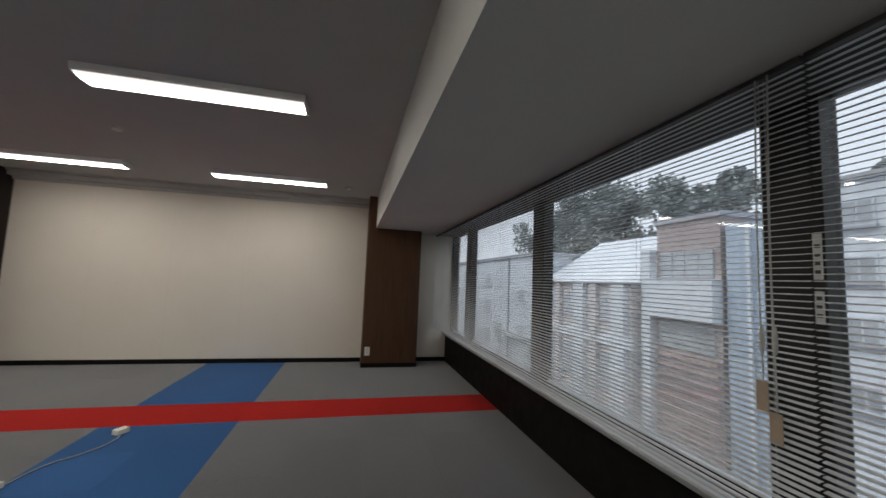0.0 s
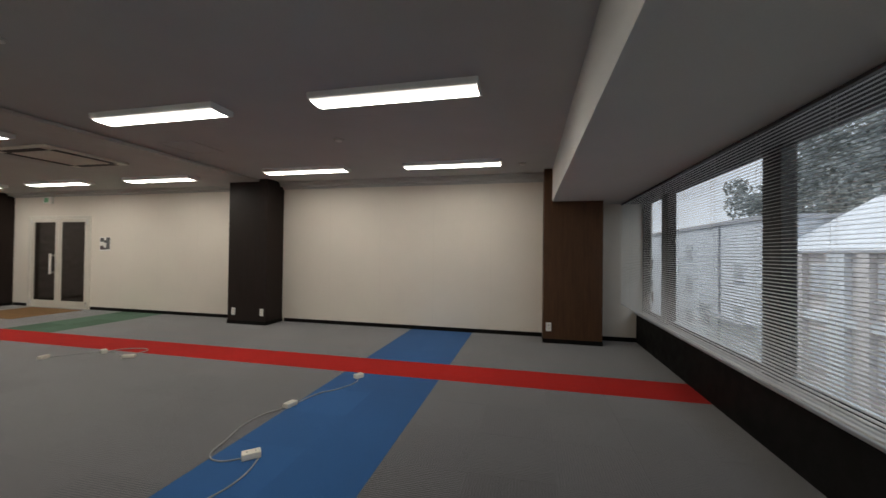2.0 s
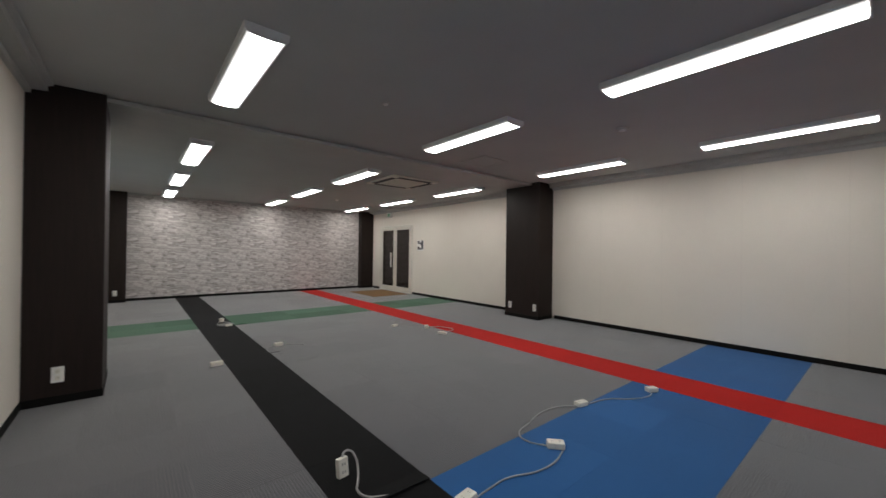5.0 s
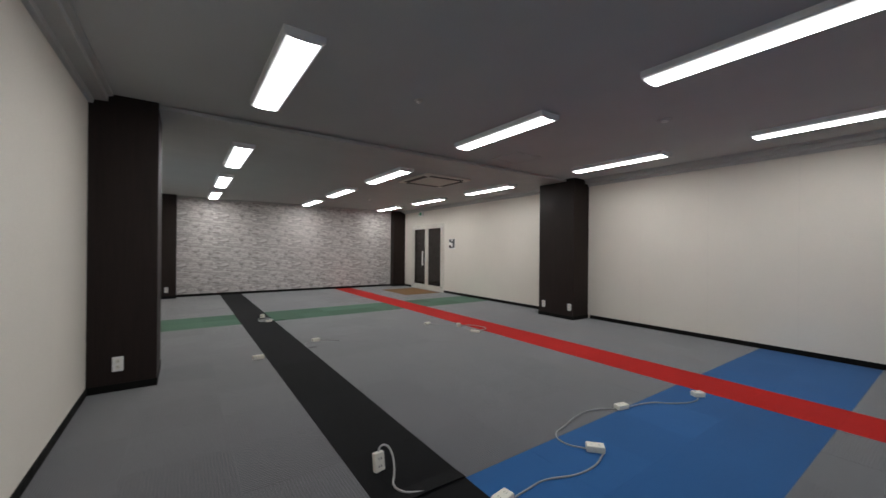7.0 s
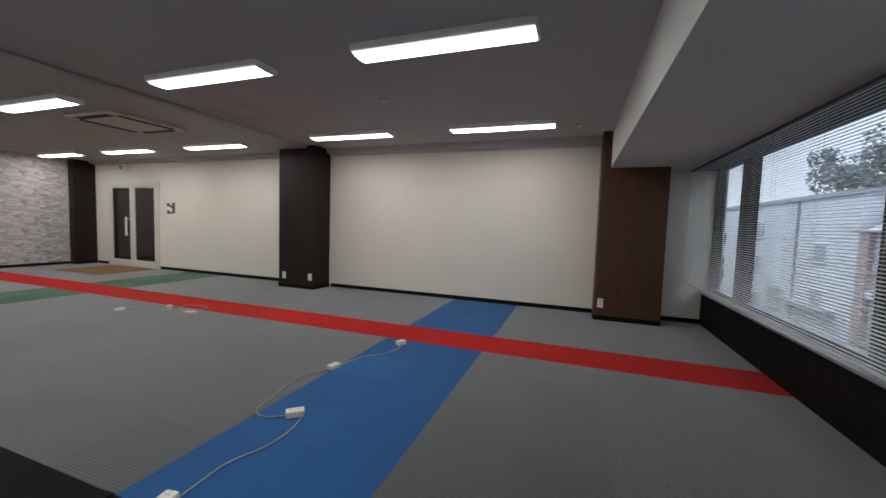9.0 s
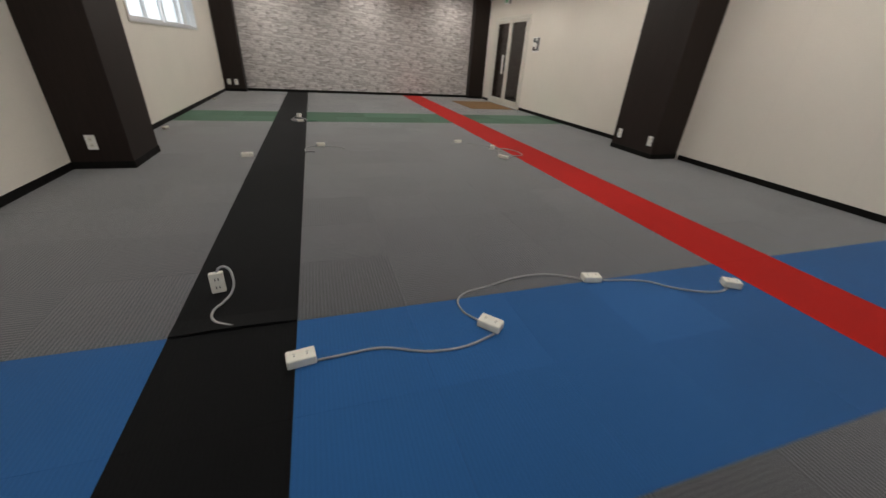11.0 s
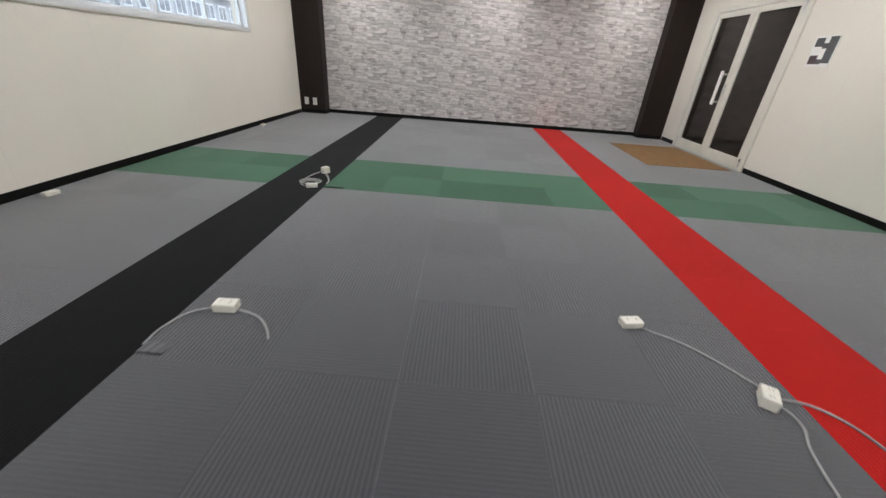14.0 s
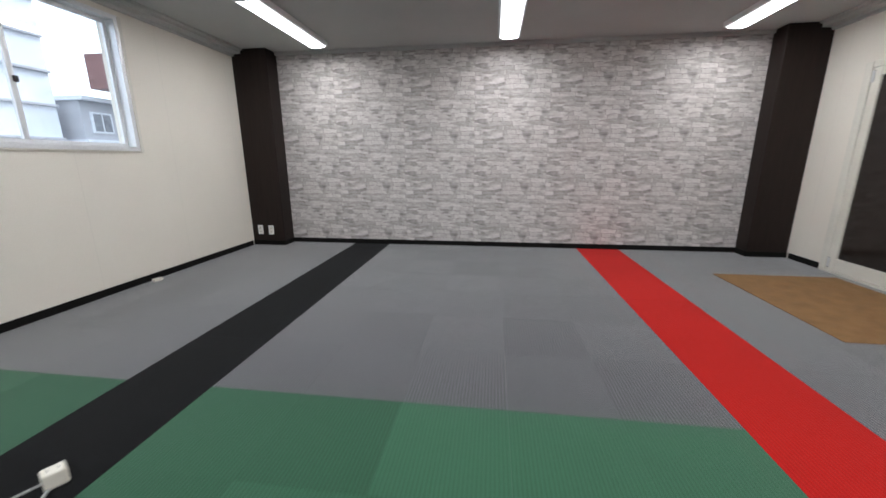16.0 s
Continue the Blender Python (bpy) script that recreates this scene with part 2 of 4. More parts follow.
def emitter(name, color, strength):
    m = bpy.data.materials.new(name)
    m.use_nodes = True
    t = m.node_tree
    t.nodes.remove(t.nodes["Principled BSDF"])
    e = add(t, "ShaderNodeEmission", Color=(*color, 1), Strength=strength)
    # the tube behind the diffuser: full along the middle, dim towards both long edges
    sep = t.nodes.new("ShaderNodeSeparateXYZ")
    t.links.new(coords(t), sep.inputs[0])
    fade = t.nodes.new("ShaderNodeMapRange")
    fade.interpolation_type = "SMOOTHSTEP"
    fade.inputs["From Min"].default_value, fade.inputs["From Max"].default_value = 0.045, 0.100
    fade.inputs["To Min"].default_value, fade.inputs["To Max"].default_value = strength, strength * 0.035
    t.links.new(math_node(t, "ABSOLUTE", sep.outputs[0]), fade.inputs["Value"])
    t.links.new(fade.outputs[0], e.inputs["Strength"])
    t.links.new(e.outputs[0], t.nodes["Material Output"].inputs[0])
    return m


def glass(name, tint, gloss):
    """Thin window glass: clear with a tint, and a mirror gloss that grows at grazing angles."""
    m = bpy.data.materials.new(name)
    m.use_nodes = True
    t = m.node_tree
    t.nodes.remove(t.nodes["Principled BSDF"])
    clear = add(t, "ShaderNodeBsdfTransparent", Color=(*tint, 1))
    gl = add(t, "ShaderNodeBsdfGlossy", Roughness=0.02)
    gl.inputs["Color"].default_value = (gloss, gloss, gloss, 1)
    lw = t.nodes.new("ShaderNodeLayerWeight")
    lw.inputs["Blend"].default_value = 0.5
    share = math_node(t, "MULTIPLY_ADD", math_node(t, "POWER", lw.outputs["Facing"], 4.0), 0.55, 0.075)
    mx = t.nodes.new("ShaderNodeMixShader")
    t.links.new(share, mx.inputs[0])
    t.links.new(clear.outputs[0], mx.inputs[1])
    t.links.new(gl.outputs[0], mx.inputs[2])
    t.links.new(mx.outputs[0], t.nodes["Material Output"].inputs[0])
    return m


GREY = carpet("carpet_grey", (0.057, 0.0575, 0.063), 0.24, 0.045, 0.56)
BLUE = carpet("carpet_blue", (0.019, 0.090, 0.245), 0.03, 0.06, 0.1)
RED = carpet("carpet_red", (0.41, 0.010, 0.007), 0.1, 0.04, 0.05)
GREEN = carpet("carpet_green", (0.034, 0.103, 0.057), 0.08, 0.14, 0.17)
BLACK = carpet("carpet_black", (0.0046, 0.0047, 0.0052), 0.08, 0.05, 0.05)
COIR = plain("coir_mat", (0.20, 0.105, 0.036), 0.95, vary=0.14, coarse=9, fine=260, relief=0.004)
CREAM = wallpaper("cream_wallpaper", (0.74, 0.695, 0.615))
CEILING = plain("ceiling_board", (0.49, 0.50, 0.485), 0.85, coarse=1.5, fine=90, vary=0.03, relief=0.0015)
BEAM_WHITE = plain("beam_wallpaper", (0.60, 0.61, 0.585), 0.8, coarse=1.2, fine=120, vary=0.03, relief=0.0012)
CORNICE = plain("cornice_paint", (0.47, 0.475, 0.455), 0.6, coarse=2, fine=60, vary=0.04)
DARK_WOOD = wood("dark_wood_laminate", (0.0165, 0.0102, 0.0080), 0.55, contrast=0.22)
BROWN_WOOD = wood("brown_wood_laminate", (0.082, 0.040, 0.020), 0.5, contrast=0.22)
BLACK_PLASTIC = plain("black_vinyl", (0.007, 0.0067, 0.0063), 0.6, coarse=4, fine=90, vary=0.2)
BLACK_PLASTIC.node_tree.nodes["Principled BSDF"].inputs["Specular IOR Level"].default_value = 0.12
STONE = stone_print("stone_print_wallpaper")
SLAB = plain("concrete", (0.10, 0.10, 0.095), 0.9, vary=0.15)
WHITE_PLASTIC = plain("white_plastic", (0.78, 0.77, 0.73), 0.38, coarse=6, fine=40, vary=0.05)
IVORY = plain("ivory_plastic", (0.72, 0.69, 0.60), 0.4, coarse=6, fine=40, vary=0.06)
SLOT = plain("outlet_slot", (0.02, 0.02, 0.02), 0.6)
CABLE = plain("grey_cable", (0.33, 0.33, 0.32), 0.5, coarse=8, fine=60, vary=0.12)
HOUSING = plain("lamp_housing", (0.8, 0.8, 0.79), 0.4, vary=0.04)
GLOW = emitter("lamp_diffuser", (1.0, 0.975, 0.945), LAMP_STRENGTH)
ALU = plain("silver_aluminium", (0.74, 0.75, 0.76), 0.4, 0.4, vary=0.06)
DARK_FRAME = plain("bronze_aluminium", (0.028, 0.026, 0.023), 0.45, 0.4, vary=0.1)
DOOR_PAINT = plain("cream_door_paint", (0.66, 0.635, 0.56), 0.45, coarse=3, fine=50, vary=0.05)
DOOR_GLASS = plain("dark_film_glass", (0.018, 0.013, 0.010), 0.12, coarse=2, fine=30, vary=0.15)
STEEL = plain("steel", (0.6, 0.6, 0.6), 0.3, 0.9, vary=0.08)
HEAD_BOX = plain("dark_grey_metal", (0.07, 0.068, 0.065), 0.5, 0.2, vary=0.1)
# near-black tone standing for shade on the soffit above the glass
SOFFIT_SHADE = plain("soffit_shade_dark", (0.035, 0.034, 0.030), 0.85, coarse=3, fine=60, vary=0.12)
SLAT = plain("blind_slat", (0.62, 0.62, 0.60), 0.45, coarse=4, fine=60, vary=0.06)
SILL = plain("grey_sill", (0.40, 0.41, 0.42), 0.35, coarse=3, fine=50, vary=0.08)
GLASS = glass("window_glass", (0.74, 0.77, 0.80), 0.9)
CLEAR = glass("clear_glass", (0.93, 0.95, 0.95), 0.9)
PAPER = plain("tag_card", (0.42, 0.33, 0.25), 0.8, vary=0.1)
PRINT_DARK = plain("dark_print", (0.075, 0.078, 0.08), 0.5, vary=0.2)
PRINT_RED = plain("maroon_print", (0.07, 0.045, 0.045), 0.5, vary=0.2)
EXIT_GREEN = plain("exit_green", (0.10, 0.42, 0.20), 0.4, vary=0.1)
CORD = plain("blind_cord", (0.5, 0.5, 0.47), 0.8, vary=0.1)

# ---- the room ----
XL, XR = -1.86, 4.67
XN = -1.815  # left wall north of its column
YW, YS = -3.35, 9.28
ZC = 2.445
ZCN = 2.405
Y_STEP = 2.84
Z_SOFFIT = 1.98
Y_BEAM = -2.16

floor = structure("floor", SLAB, (XL - 0.3, XR + 0.3, YW - 0.5, YS + 0.3, -0.25, -0.0065), label="concrete floor slab under carpet tiles", category="floor")
structure("ceiling", CEILING, (XL - 0.15, XR + 0.15, YW - 0.18, Y_STEP, ZC, ZC + 0.2), (XL - 0.15, XR + 0.15, Y_STEP, YS + 0.15, ZCN, ZC + 0.2), label="off-white painted board ceiling", category="ceiling")
structure("beam_window", BEAM_WHITE, (XL, XR, YW - 0.175, Y_BEAM, Z_SOFFIT, ZC), label="wide white boxed beam above the windows", category="beam")
structure("beam_middle", CORNICE, (XL, XR, 2.56, 3.12, ZCN - 0.005, ZCN + 0.03), label="shallow white ceiling beam between the columns", category="beam")

# right wall with the door opening
DY0, DY1, DZ = 6.89, 8.60, 1.90
structure("wall_east", CREAM, (XR, XR + 0.15, YW - 0.2, DY0, 0, ZC), (XR, XR + 0.15, DY1, YS + 0.15, 0, ZC), (XR, XR + 0.15, DY0, DY1, DZ, ZC), label="cream wallpapered wall with a double door", category="wall")
# left wall with the high window
WY0, WY1, WZ0, WZ1 = 4.52, 7.61, 1.185, 2.28
structure("wall_west", CREAM, (XL - 0.15, XL, YW - 0.2, 2.9, 0, ZC), (XL - 0.15, XN, 2.9, WY0, 0, ZC), (XL - 0.15, XN, WY1, YS + 0.15, 0, ZC), (XL - 0.15, XN, WY0, WY1, 0, WZ0), (XL - 0.15, XN, WY0, WY1, WZ1, ZC), label="cream wallpapered wall with a high window", category="wall")
structure("wall_north", STONE, (XL, XR, YS, YS + 0.15, 0, ZC), label="feature wall in grey stacked-stone print wallpaper", category="wall")
Z_SILL = 0.43
structure("wall_south", BLACK_PLASTIC, (XL, XR, YW - 0.2, YW, 0, Z_SILL - 0.022), label="black panelled dado below the windows", category="wall")

# baseboards
def baseboard(name, *dims):
    structure(name, BLACK_PLASTIC, *dims, label="black vinyl baseboard", category="baseboard", bevel=0.002)


BT, BH = 0.008, 0.062
baseboard("baseboard_east", (XR - BT, XR, -2.05, 2.36, 0, BH), (XR - BT, XR, 3.12, DY0 - 0.03, 0, BH), (XR - BT, XR, DY1 + 0.03, 9.04, 0, BH), (XR - BT, XR, YW, -2.83, 0, BH))
baseboard("baseboard_west", (XL, XL + BT, YW, 2.52, 0, BH), (XN, XN + BT, 3.12, 9.02, 0, BH))
baseboard("baseboard_north", (-1.37, 4.25, YS - BT, YS, 0, BH))


def cornice(name, x, side, y0, y1, z, drop):
    """Stepped cornice along a long wall."""
    s, d = side, drop
    prof = [(x, z), (x + s * 0.15, z), (x + s * 0.15, z - 0.17 * d), (x + s * 0.12, z - 0.26 * d), (x + s * 0.12, z - 0.65 * d), (x + s * 0.035, z - 0.7 * d), (x + s * 0.03, z - d), (x, z - d)]
    bm = bmesh.new()
    prism(bm, prof, "y", y0, y1)
    tagged(part(name, bm, CORNICE), "stepped off-white ceiling cornice", "cornice", kind="structure")


cornice("trim_east_1", XR, -1, Y_BEAM, 2.56, ZC, 0.115)
cornice("trim_west_1", XL, 1, Y_BEAM, 2.56, ZC, 0.10)
cornice("trim_east_2", XR, -1, 3.12, YS, ZCN, 0.08)
cornice("trim_west_2", XN, 1, 3.12, YS, ZCN, 0.08)
structure("trim_north", CORNICE, (XL + 0.15, XR - 0.15, YS - 0.04, YS, ZCN - 0.035, ZCN), label="off-white ceiling cornice", category="cornice", bevel=0.004)


# columns, clad in wood laminate
def column(name, material, x0, x1, y0, y1, label, top=ZC, base=True):
    ob = thing(name, label, "column", "clad columns", "structure")
    boxes("cladding", material, ob, (x0, x1, y0, y1, 0, top - 0.001), bevel=0.004)
    if base:
        boxes("plinth", BLACK_PLASTIC, ob, (x0 - 0.006, x1 + 0.006, y0 - 0.006, y1 + 0.006, 0.0, BH), bevel=0.002, label="black vinyl plinth")
    return ob


column("column_east", DARK_WOOD, 4.24, XR, 2.40, 3.15, "dark brown wood-laminate clad column on the cream wall")
column("column_west", DARK_WOOD, XL, -1.41, 2.525, 3.14, "dark brown wood-laminate clad column by the high window")
column("column_northwest", DARK_WOOD, XL, -1.37, 9.05, YS, "dark brown corner column beside the stone-print wall")
column("column_northeast", DARK_WOOD, 4.25, XR, 9.07, YS, "dark brown corner column beside the door wall")
column("column_southeast", BROWN_WOOD, 4.28, XR, -2.83, -2.05, "mid-brown wood-grain clad column under the beam")


# ---- carpet tiles ----
def tile_mesh(material):
    bm = bmesh.new()
    h, b = 0.4999, 0.0007
    lo = [bm.verts.new((sx * h, sy * h, -0.006)) for sx, sy in ((-1, -1), (1, -1), (1, 1), (-1, 1))]
    mid = [bm.verts.new((sx * h, sy * h, -0.0009)) for sx, sy in ((-1, -1), (1, -1), (1, 1), (-1, 1))]
    top = [bm.verts.new((sx * (h - b), sy * (h - b), 0)) for sx, sy in ((-1, -1), (1, -1), (1, 1), (-1, 1))]
    for a, c in ((lo, mid), (mid, top)):
        for i in range(4):
            bm.faces.new((a[i], a[(i + 1) % 4], c[(i + 1) % 4], c[i]))
    bm.faces.new(top)
    return mesh("carpet_tile", bm, material)


TILE = {k: tile_mesh(v) for k, v in (("grey", GREY), ("blue", BLUE), ("red", RED), ("green", GREEN), ("black", BLACK))}


def lay_carpet():
    xs = [XL, -1.49, -0.98, -0.48, 0.0, 0.482, 0.968, 1.452, 1.936, 2.42, 2.925, 3.42, 3.92, 4.42, XR]
    ys = [YW] + [k * 0.5 for k in range(-6, 19)] + [YS]
    for i, (x0, x1) in enumerate(zip(xs, xs[1:])):
        for j, (y0, y1) in enumerate(zip(ys, ys[1:])):
            cx, cy = (x0 + x1) / 2, (y0 + y1) / 2
            kind = "grey"
            if -1 < cy < 0:
                kind = "blue"
            elif 5 < cy < 6:
                kind = "green"
            if i == 3:
                kind = "black"
            elif i == 9:
                kind = "red"
            ob = new("carpet_tile", TILE[kind])
            ob.parent = floor
            turn = (i + j) % 2 == 0 and kind == "grey"
            ob.location = (cx, cy, random.uniform(-0.0002, 0.0002))
            ob.rotation_euler = (0, 0, radians(90) if turn else 0)
            w, d = x1 - x0, y1 - y0
            ob.scale = (d, w, 1) if turn else (w, d, 1)


# ---- ceiling lamps ----
def lamp(cx, cy):
    """A white box body, a shallow domed diffuser below it and a thin plate at each end."""
    ob = thing("ceiling_lamp", "white surface-mounted fluorescent ceiling lamp, lit", "ceiling lamp", "ceiling lamps", at=(cx, cy, ZC))
    bm = bmesh.new()
    prism(bm, [(-0.120, 0.0), (0.120, 0.0), (0.116, -0.036), (0.104, -0.044), (-0.104, -0.044), (-0.116, -0.036)], "y", -0.640, 0.640)
    part("housing", bm, HOUSING, ob)
    bm = bmesh.new()
    prism(bm, [(0.103 * math.cos(a), -0.0445 - 0.014 * math.sin(a)) for a in np.linspace(0, math.pi, 13)], "y", -0.634, 0.634)
    part("diffuser", bm, GLOW, ob, "glowing white domed diffuser")
    rim = [(0.120, 0.0), (0.117, -0.040)] + [(0.110 * math.cos(a), -0.045 - 0.017 * math.sin(a)) for a in np.linspace(0, math.pi, 13)] + [(-0.117, -0.040), (-0.120, 0.0)]
    for y0, y1 in ((-0.652, -0.6405), (0.6405, 0.652)):
        bm = bmesh.new()
        prism(bm, rim, "y", y0, y1)
        part("end_cap", bm, HOUSING, ob)
    return ob


first = lamp(-0.66, -0.84)
for lx in (-0.66, 1.49, 3.70):
    for ly, lz in ((-0.84, ZC), (1.33, ZC), (3.97, ZCN), (6.18, ZCN), (8.30, ZCN)):
        if (lx, ly) != (-0.66, -0.84):
            copy_thing(first, pose(lx, ly, lz))


def air_conditioner():
    ob = thing("air_conditioner", "off-white ceiling cassette air conditioner with dark slots", "air conditioner", at=(2.36, 3.90, ZCN))
    bm = bmesh.new()
    box(bm, -0.46, 0.46, -0.46, 0.46, -0.03, 0.0, bevel=0.012, seg=2)
    part("panel", bm, IVORY, ob)
    boxes("grille", IVORY, ob, (-0.27, 0.27, -0.27, 0.27, -0.036, -0.031), bevel=0.002)
    for k in range(9):
        boxes("slat", IVORY, ob, (-0.25, 0.25, -0.245 + k * 0.06, -0.235 + k * 0.06, -0.04, -0.0365))
    for a, b, c, d in ((-0.33, 0.33, 0.33, 0.42), (-0.33, 0.33, -0.42, -0.33), (0.33, 0.42, -0.32, 0.32), (-0.42, -0.33, -0.32, 0.32)):
        boxes("air_slot", SLOT, ob, (a, b, c, d, -0.034, -0.029), label="dark air slot")


air_conditioner()


def detector(x, y, r, label, z=ZC):
    ob = thing("smoke_detector", label, "smoke detector", "detectors", at=(x, y, z))
    bm = bmesh.new()
    disc(bm, 0, 0, [(r, 0), (r, -0.009), (r * 0.85, -0.014)])
    part("base", bm, CORD, ob)
    bm = bmesh.new()
    disc(bm, 0, 0, [(r * 0.6, -0.0145), (r * 0.55, -0.022), (r * 0.35, -0.026)])
    part("sensor", bm, WHITE_PLASTIC, ob, "white sensor cap")


detector(2.5, 0.16, 0.06, "round white smoke detector on the ceiling")
detector(0.38, 1.15, 0.035, "small round white ceiling sensor")
detector(3.9, -1.75, 0.05, "round white detector near the beam")
detector(2.5, 7.0, 0.06, "round white smoke detector on the ceiling", ZCN)

hatch = thing("access_hatch", "square white ceiling access hatch with thin frame", "access hatch", at=(2.46, 2.03, ZC))
boxes("panel", CEILING, hatch, (-0.215, 0.215, -0.215, 0.215, -0.004, 0.0))
for a, b, c, d in ((-0.23, 0.23, 0.217, 0.23), (-0.23, 0.23, -0.23, -0.217), (0.217, 0.23, -0.217, 0.217), (-0.23, -0.217, -0.217, 0.217)):
    boxes("frame_bar", CORNICE, hatch, (a, b, c, d, -0.007, 0.0))


# ---- wall sockets ----
def socket(x, y, z, turn, label="white double wall socket plate"):
    """Faces -y before its turn."""
    ob = thing("wall_socket", label, "wall socket", "wall sockets")
    ob.matrix_basis = pose(x, y, z, 0, 0, turn)
    bm = bmesh.new()
    box(bm, -0.036, 0.036, -0.009, 0.0, -0.06, 0.06, bevel=0.004, seg=2)
    part("plate", bm, WHITE_PLASTIC, ob)
    for dz in (-0.024, 0.024):
        boxes("insert", IVORY, ob, (-0.013, 0.013, -0.0115, -0.0085, dz - 0.017, dz + 0.017), bevel=0.001)
        for dx in (-0.005, 0.005):
            boxes("slot", SLOT, ob, (dx - 0.001, dx + 0.001, -0.0125, -0.0116, dz - 0.005, dz + 0.005))


socket(4.24, 3.03, 0.212, -90)
socket(4.24, 2.475, 0.215, -90)
socket(4.28, -2.125, 0.227, -90)
socket(-1.664, 2.52, 0.226, 0)
socket(-1.70, 9.05, 0.205, 0)
socket(-1.55, 9.05, 0.203, 0)


# ---- double door ----
def double_door():
    ob = thing("door_1", "closed cream-framed double door with dark glass", "door", kind="structure")
    x = XR
    fr = 0.055
    boxes("door_frame", DOOR_PAINT, ob, (x - 0.02, x + 0.12, DY0 - 0.02, DY0 + fr, 0, DZ + 0.02), (x - 0.02, x + 0.12, DY1 - fr, DY1 + 0.02, 0, DZ + 0.02), (x - 0.02, x + 0.12, DY0 + fr, DY1 - fr, DZ - fr + 0.02, DZ + 0.02), bevel=0.004)
    boxes("threshold", DOOR_PAINT, ob, (x - 0.02, x + 0.12, DY0 + fr, DY1 - fr, 0.0, 0.02))
    mid = 7.76
    for y0, y1 in ((DY0 + fr + 0.004, mid - 0.003), (mid + 0.003, DY1 - fr - 0.004)):
        st, top, low = 0.08, 1.862, 0.145
        leaf = boxes("door_leaf", DOOR_PAINT, ob, (x - 0.012, x + 0.03, y0, y0 + st, 0.024, top), (x - 0.012, x + 0.03, y1 - st, y1, 0.024, top), (x - 0.012, x + 0.03, y0 + st, y1 - st, top - 0.07, top), (x - 0.012, x + 0.03, y0 + st, y1 - st, 0.024, low), bevel=0.003)
        boxes("glass_pane", DOOR_GLASS, leaf, (x + 0.006, x + 0.012, y0 + st, y1 - st, low, top - 0.07), label="dark tinted glass")
        hy = y0 + 0.015 if y0 < mid - 0.2 else y1 - 0.015
        for hz in (0.10, 1.79):
            boxes("pivot_hinge", STEEL, leaf, (x - 0.022, x - 0.0121, hy - 0.012, hy + 0.012, hz - 0.05, hz + 0.05), bevel=0.002)
    leaf_handle_y = mid + 0.11
    bm = bmesh.new()
    box(bm, x - 0.075, x - 0.05, leaf_handle_y, leaf_handle_y + 0.045, 0.70, 1.13, bevel=0.008, seg=2)
    part("pull_handle", bm, WHITE_PLASTIC, ob, "long cream pull handle")
    for hz in (0.74, 1.09):
        boxes("handle_post", STEEL, ob, (x - 0.051, x - 0.0121, leaf_handle_y - 0.02, leaf_handle_y + 0.03, hz - 0.012, hz + 0.012))
    boxes("lock", STEEL, ob, (x - 0.03, x - 0.0121, leaf_handle_y - 0.085, leaf_handle_y - 0.05, 0.84, 0.96), bevel=0.004, label="steel lock case")
    # added black sheet, out of view, standing in for the lobby's darkness
    structure("lobby_dark_sheet", SLOT, (x + 0.16, x + 0.2, DY0 - 0.1, DY1 + 0.1, 0, DZ + 0.2))


double_door()

mat = thing("door_mat", "flat brown coir mat in front of the door", "mat")
boxes("mat_body", COIR, mat, (3.50, 4.56, 6.89, 8.30, 0.0, 0.007), bevel=0.003)

sign = thing("wall_sign", "small white notice with dark grey blocks beside the door", "sign", at=(XR, 6.50, 1.34))
boxes("plate", WHITE_PLASTIC, sign, (-0.006, 0.0, -0.14, 0.14, -0.14, 0.14), bevel=0.001)
for sy0, sy1, sz0, sz1, sm in ((0.025, 0.14, 0.05, 0.14, PRINT_DARK), (-0.15, -0.04, -0.12, 0.15, PRINT_DARK), (-0.04, 0.025, 0.03, 0.085, PRINT_DARK), (0.03, 0.14, -0.13, -0.04, PRINT_RED), (-0.04, 0.03, -0.13, -0.08, PRINT_DARK)):
    boxes("printed_block", sm, sign, (-0.0072, -0.0062, sy0 * 0.88, sy1 * 0.88, sz0 * 0.88, sz1 * 0.88))

exit_sign = thing("exit_sign", "small white emergency exit lamp above the door", "exit sign", at=(XR, 8.04, 2.25))
boxes("case", WHITE_PLASTIC, exit_sign, (-0.06, 0.0, -0.11, 0.11, -0.07, 0.07), bevel=0.006)


# ---- big windows with blinds ----
Y_BLIND = -3.148


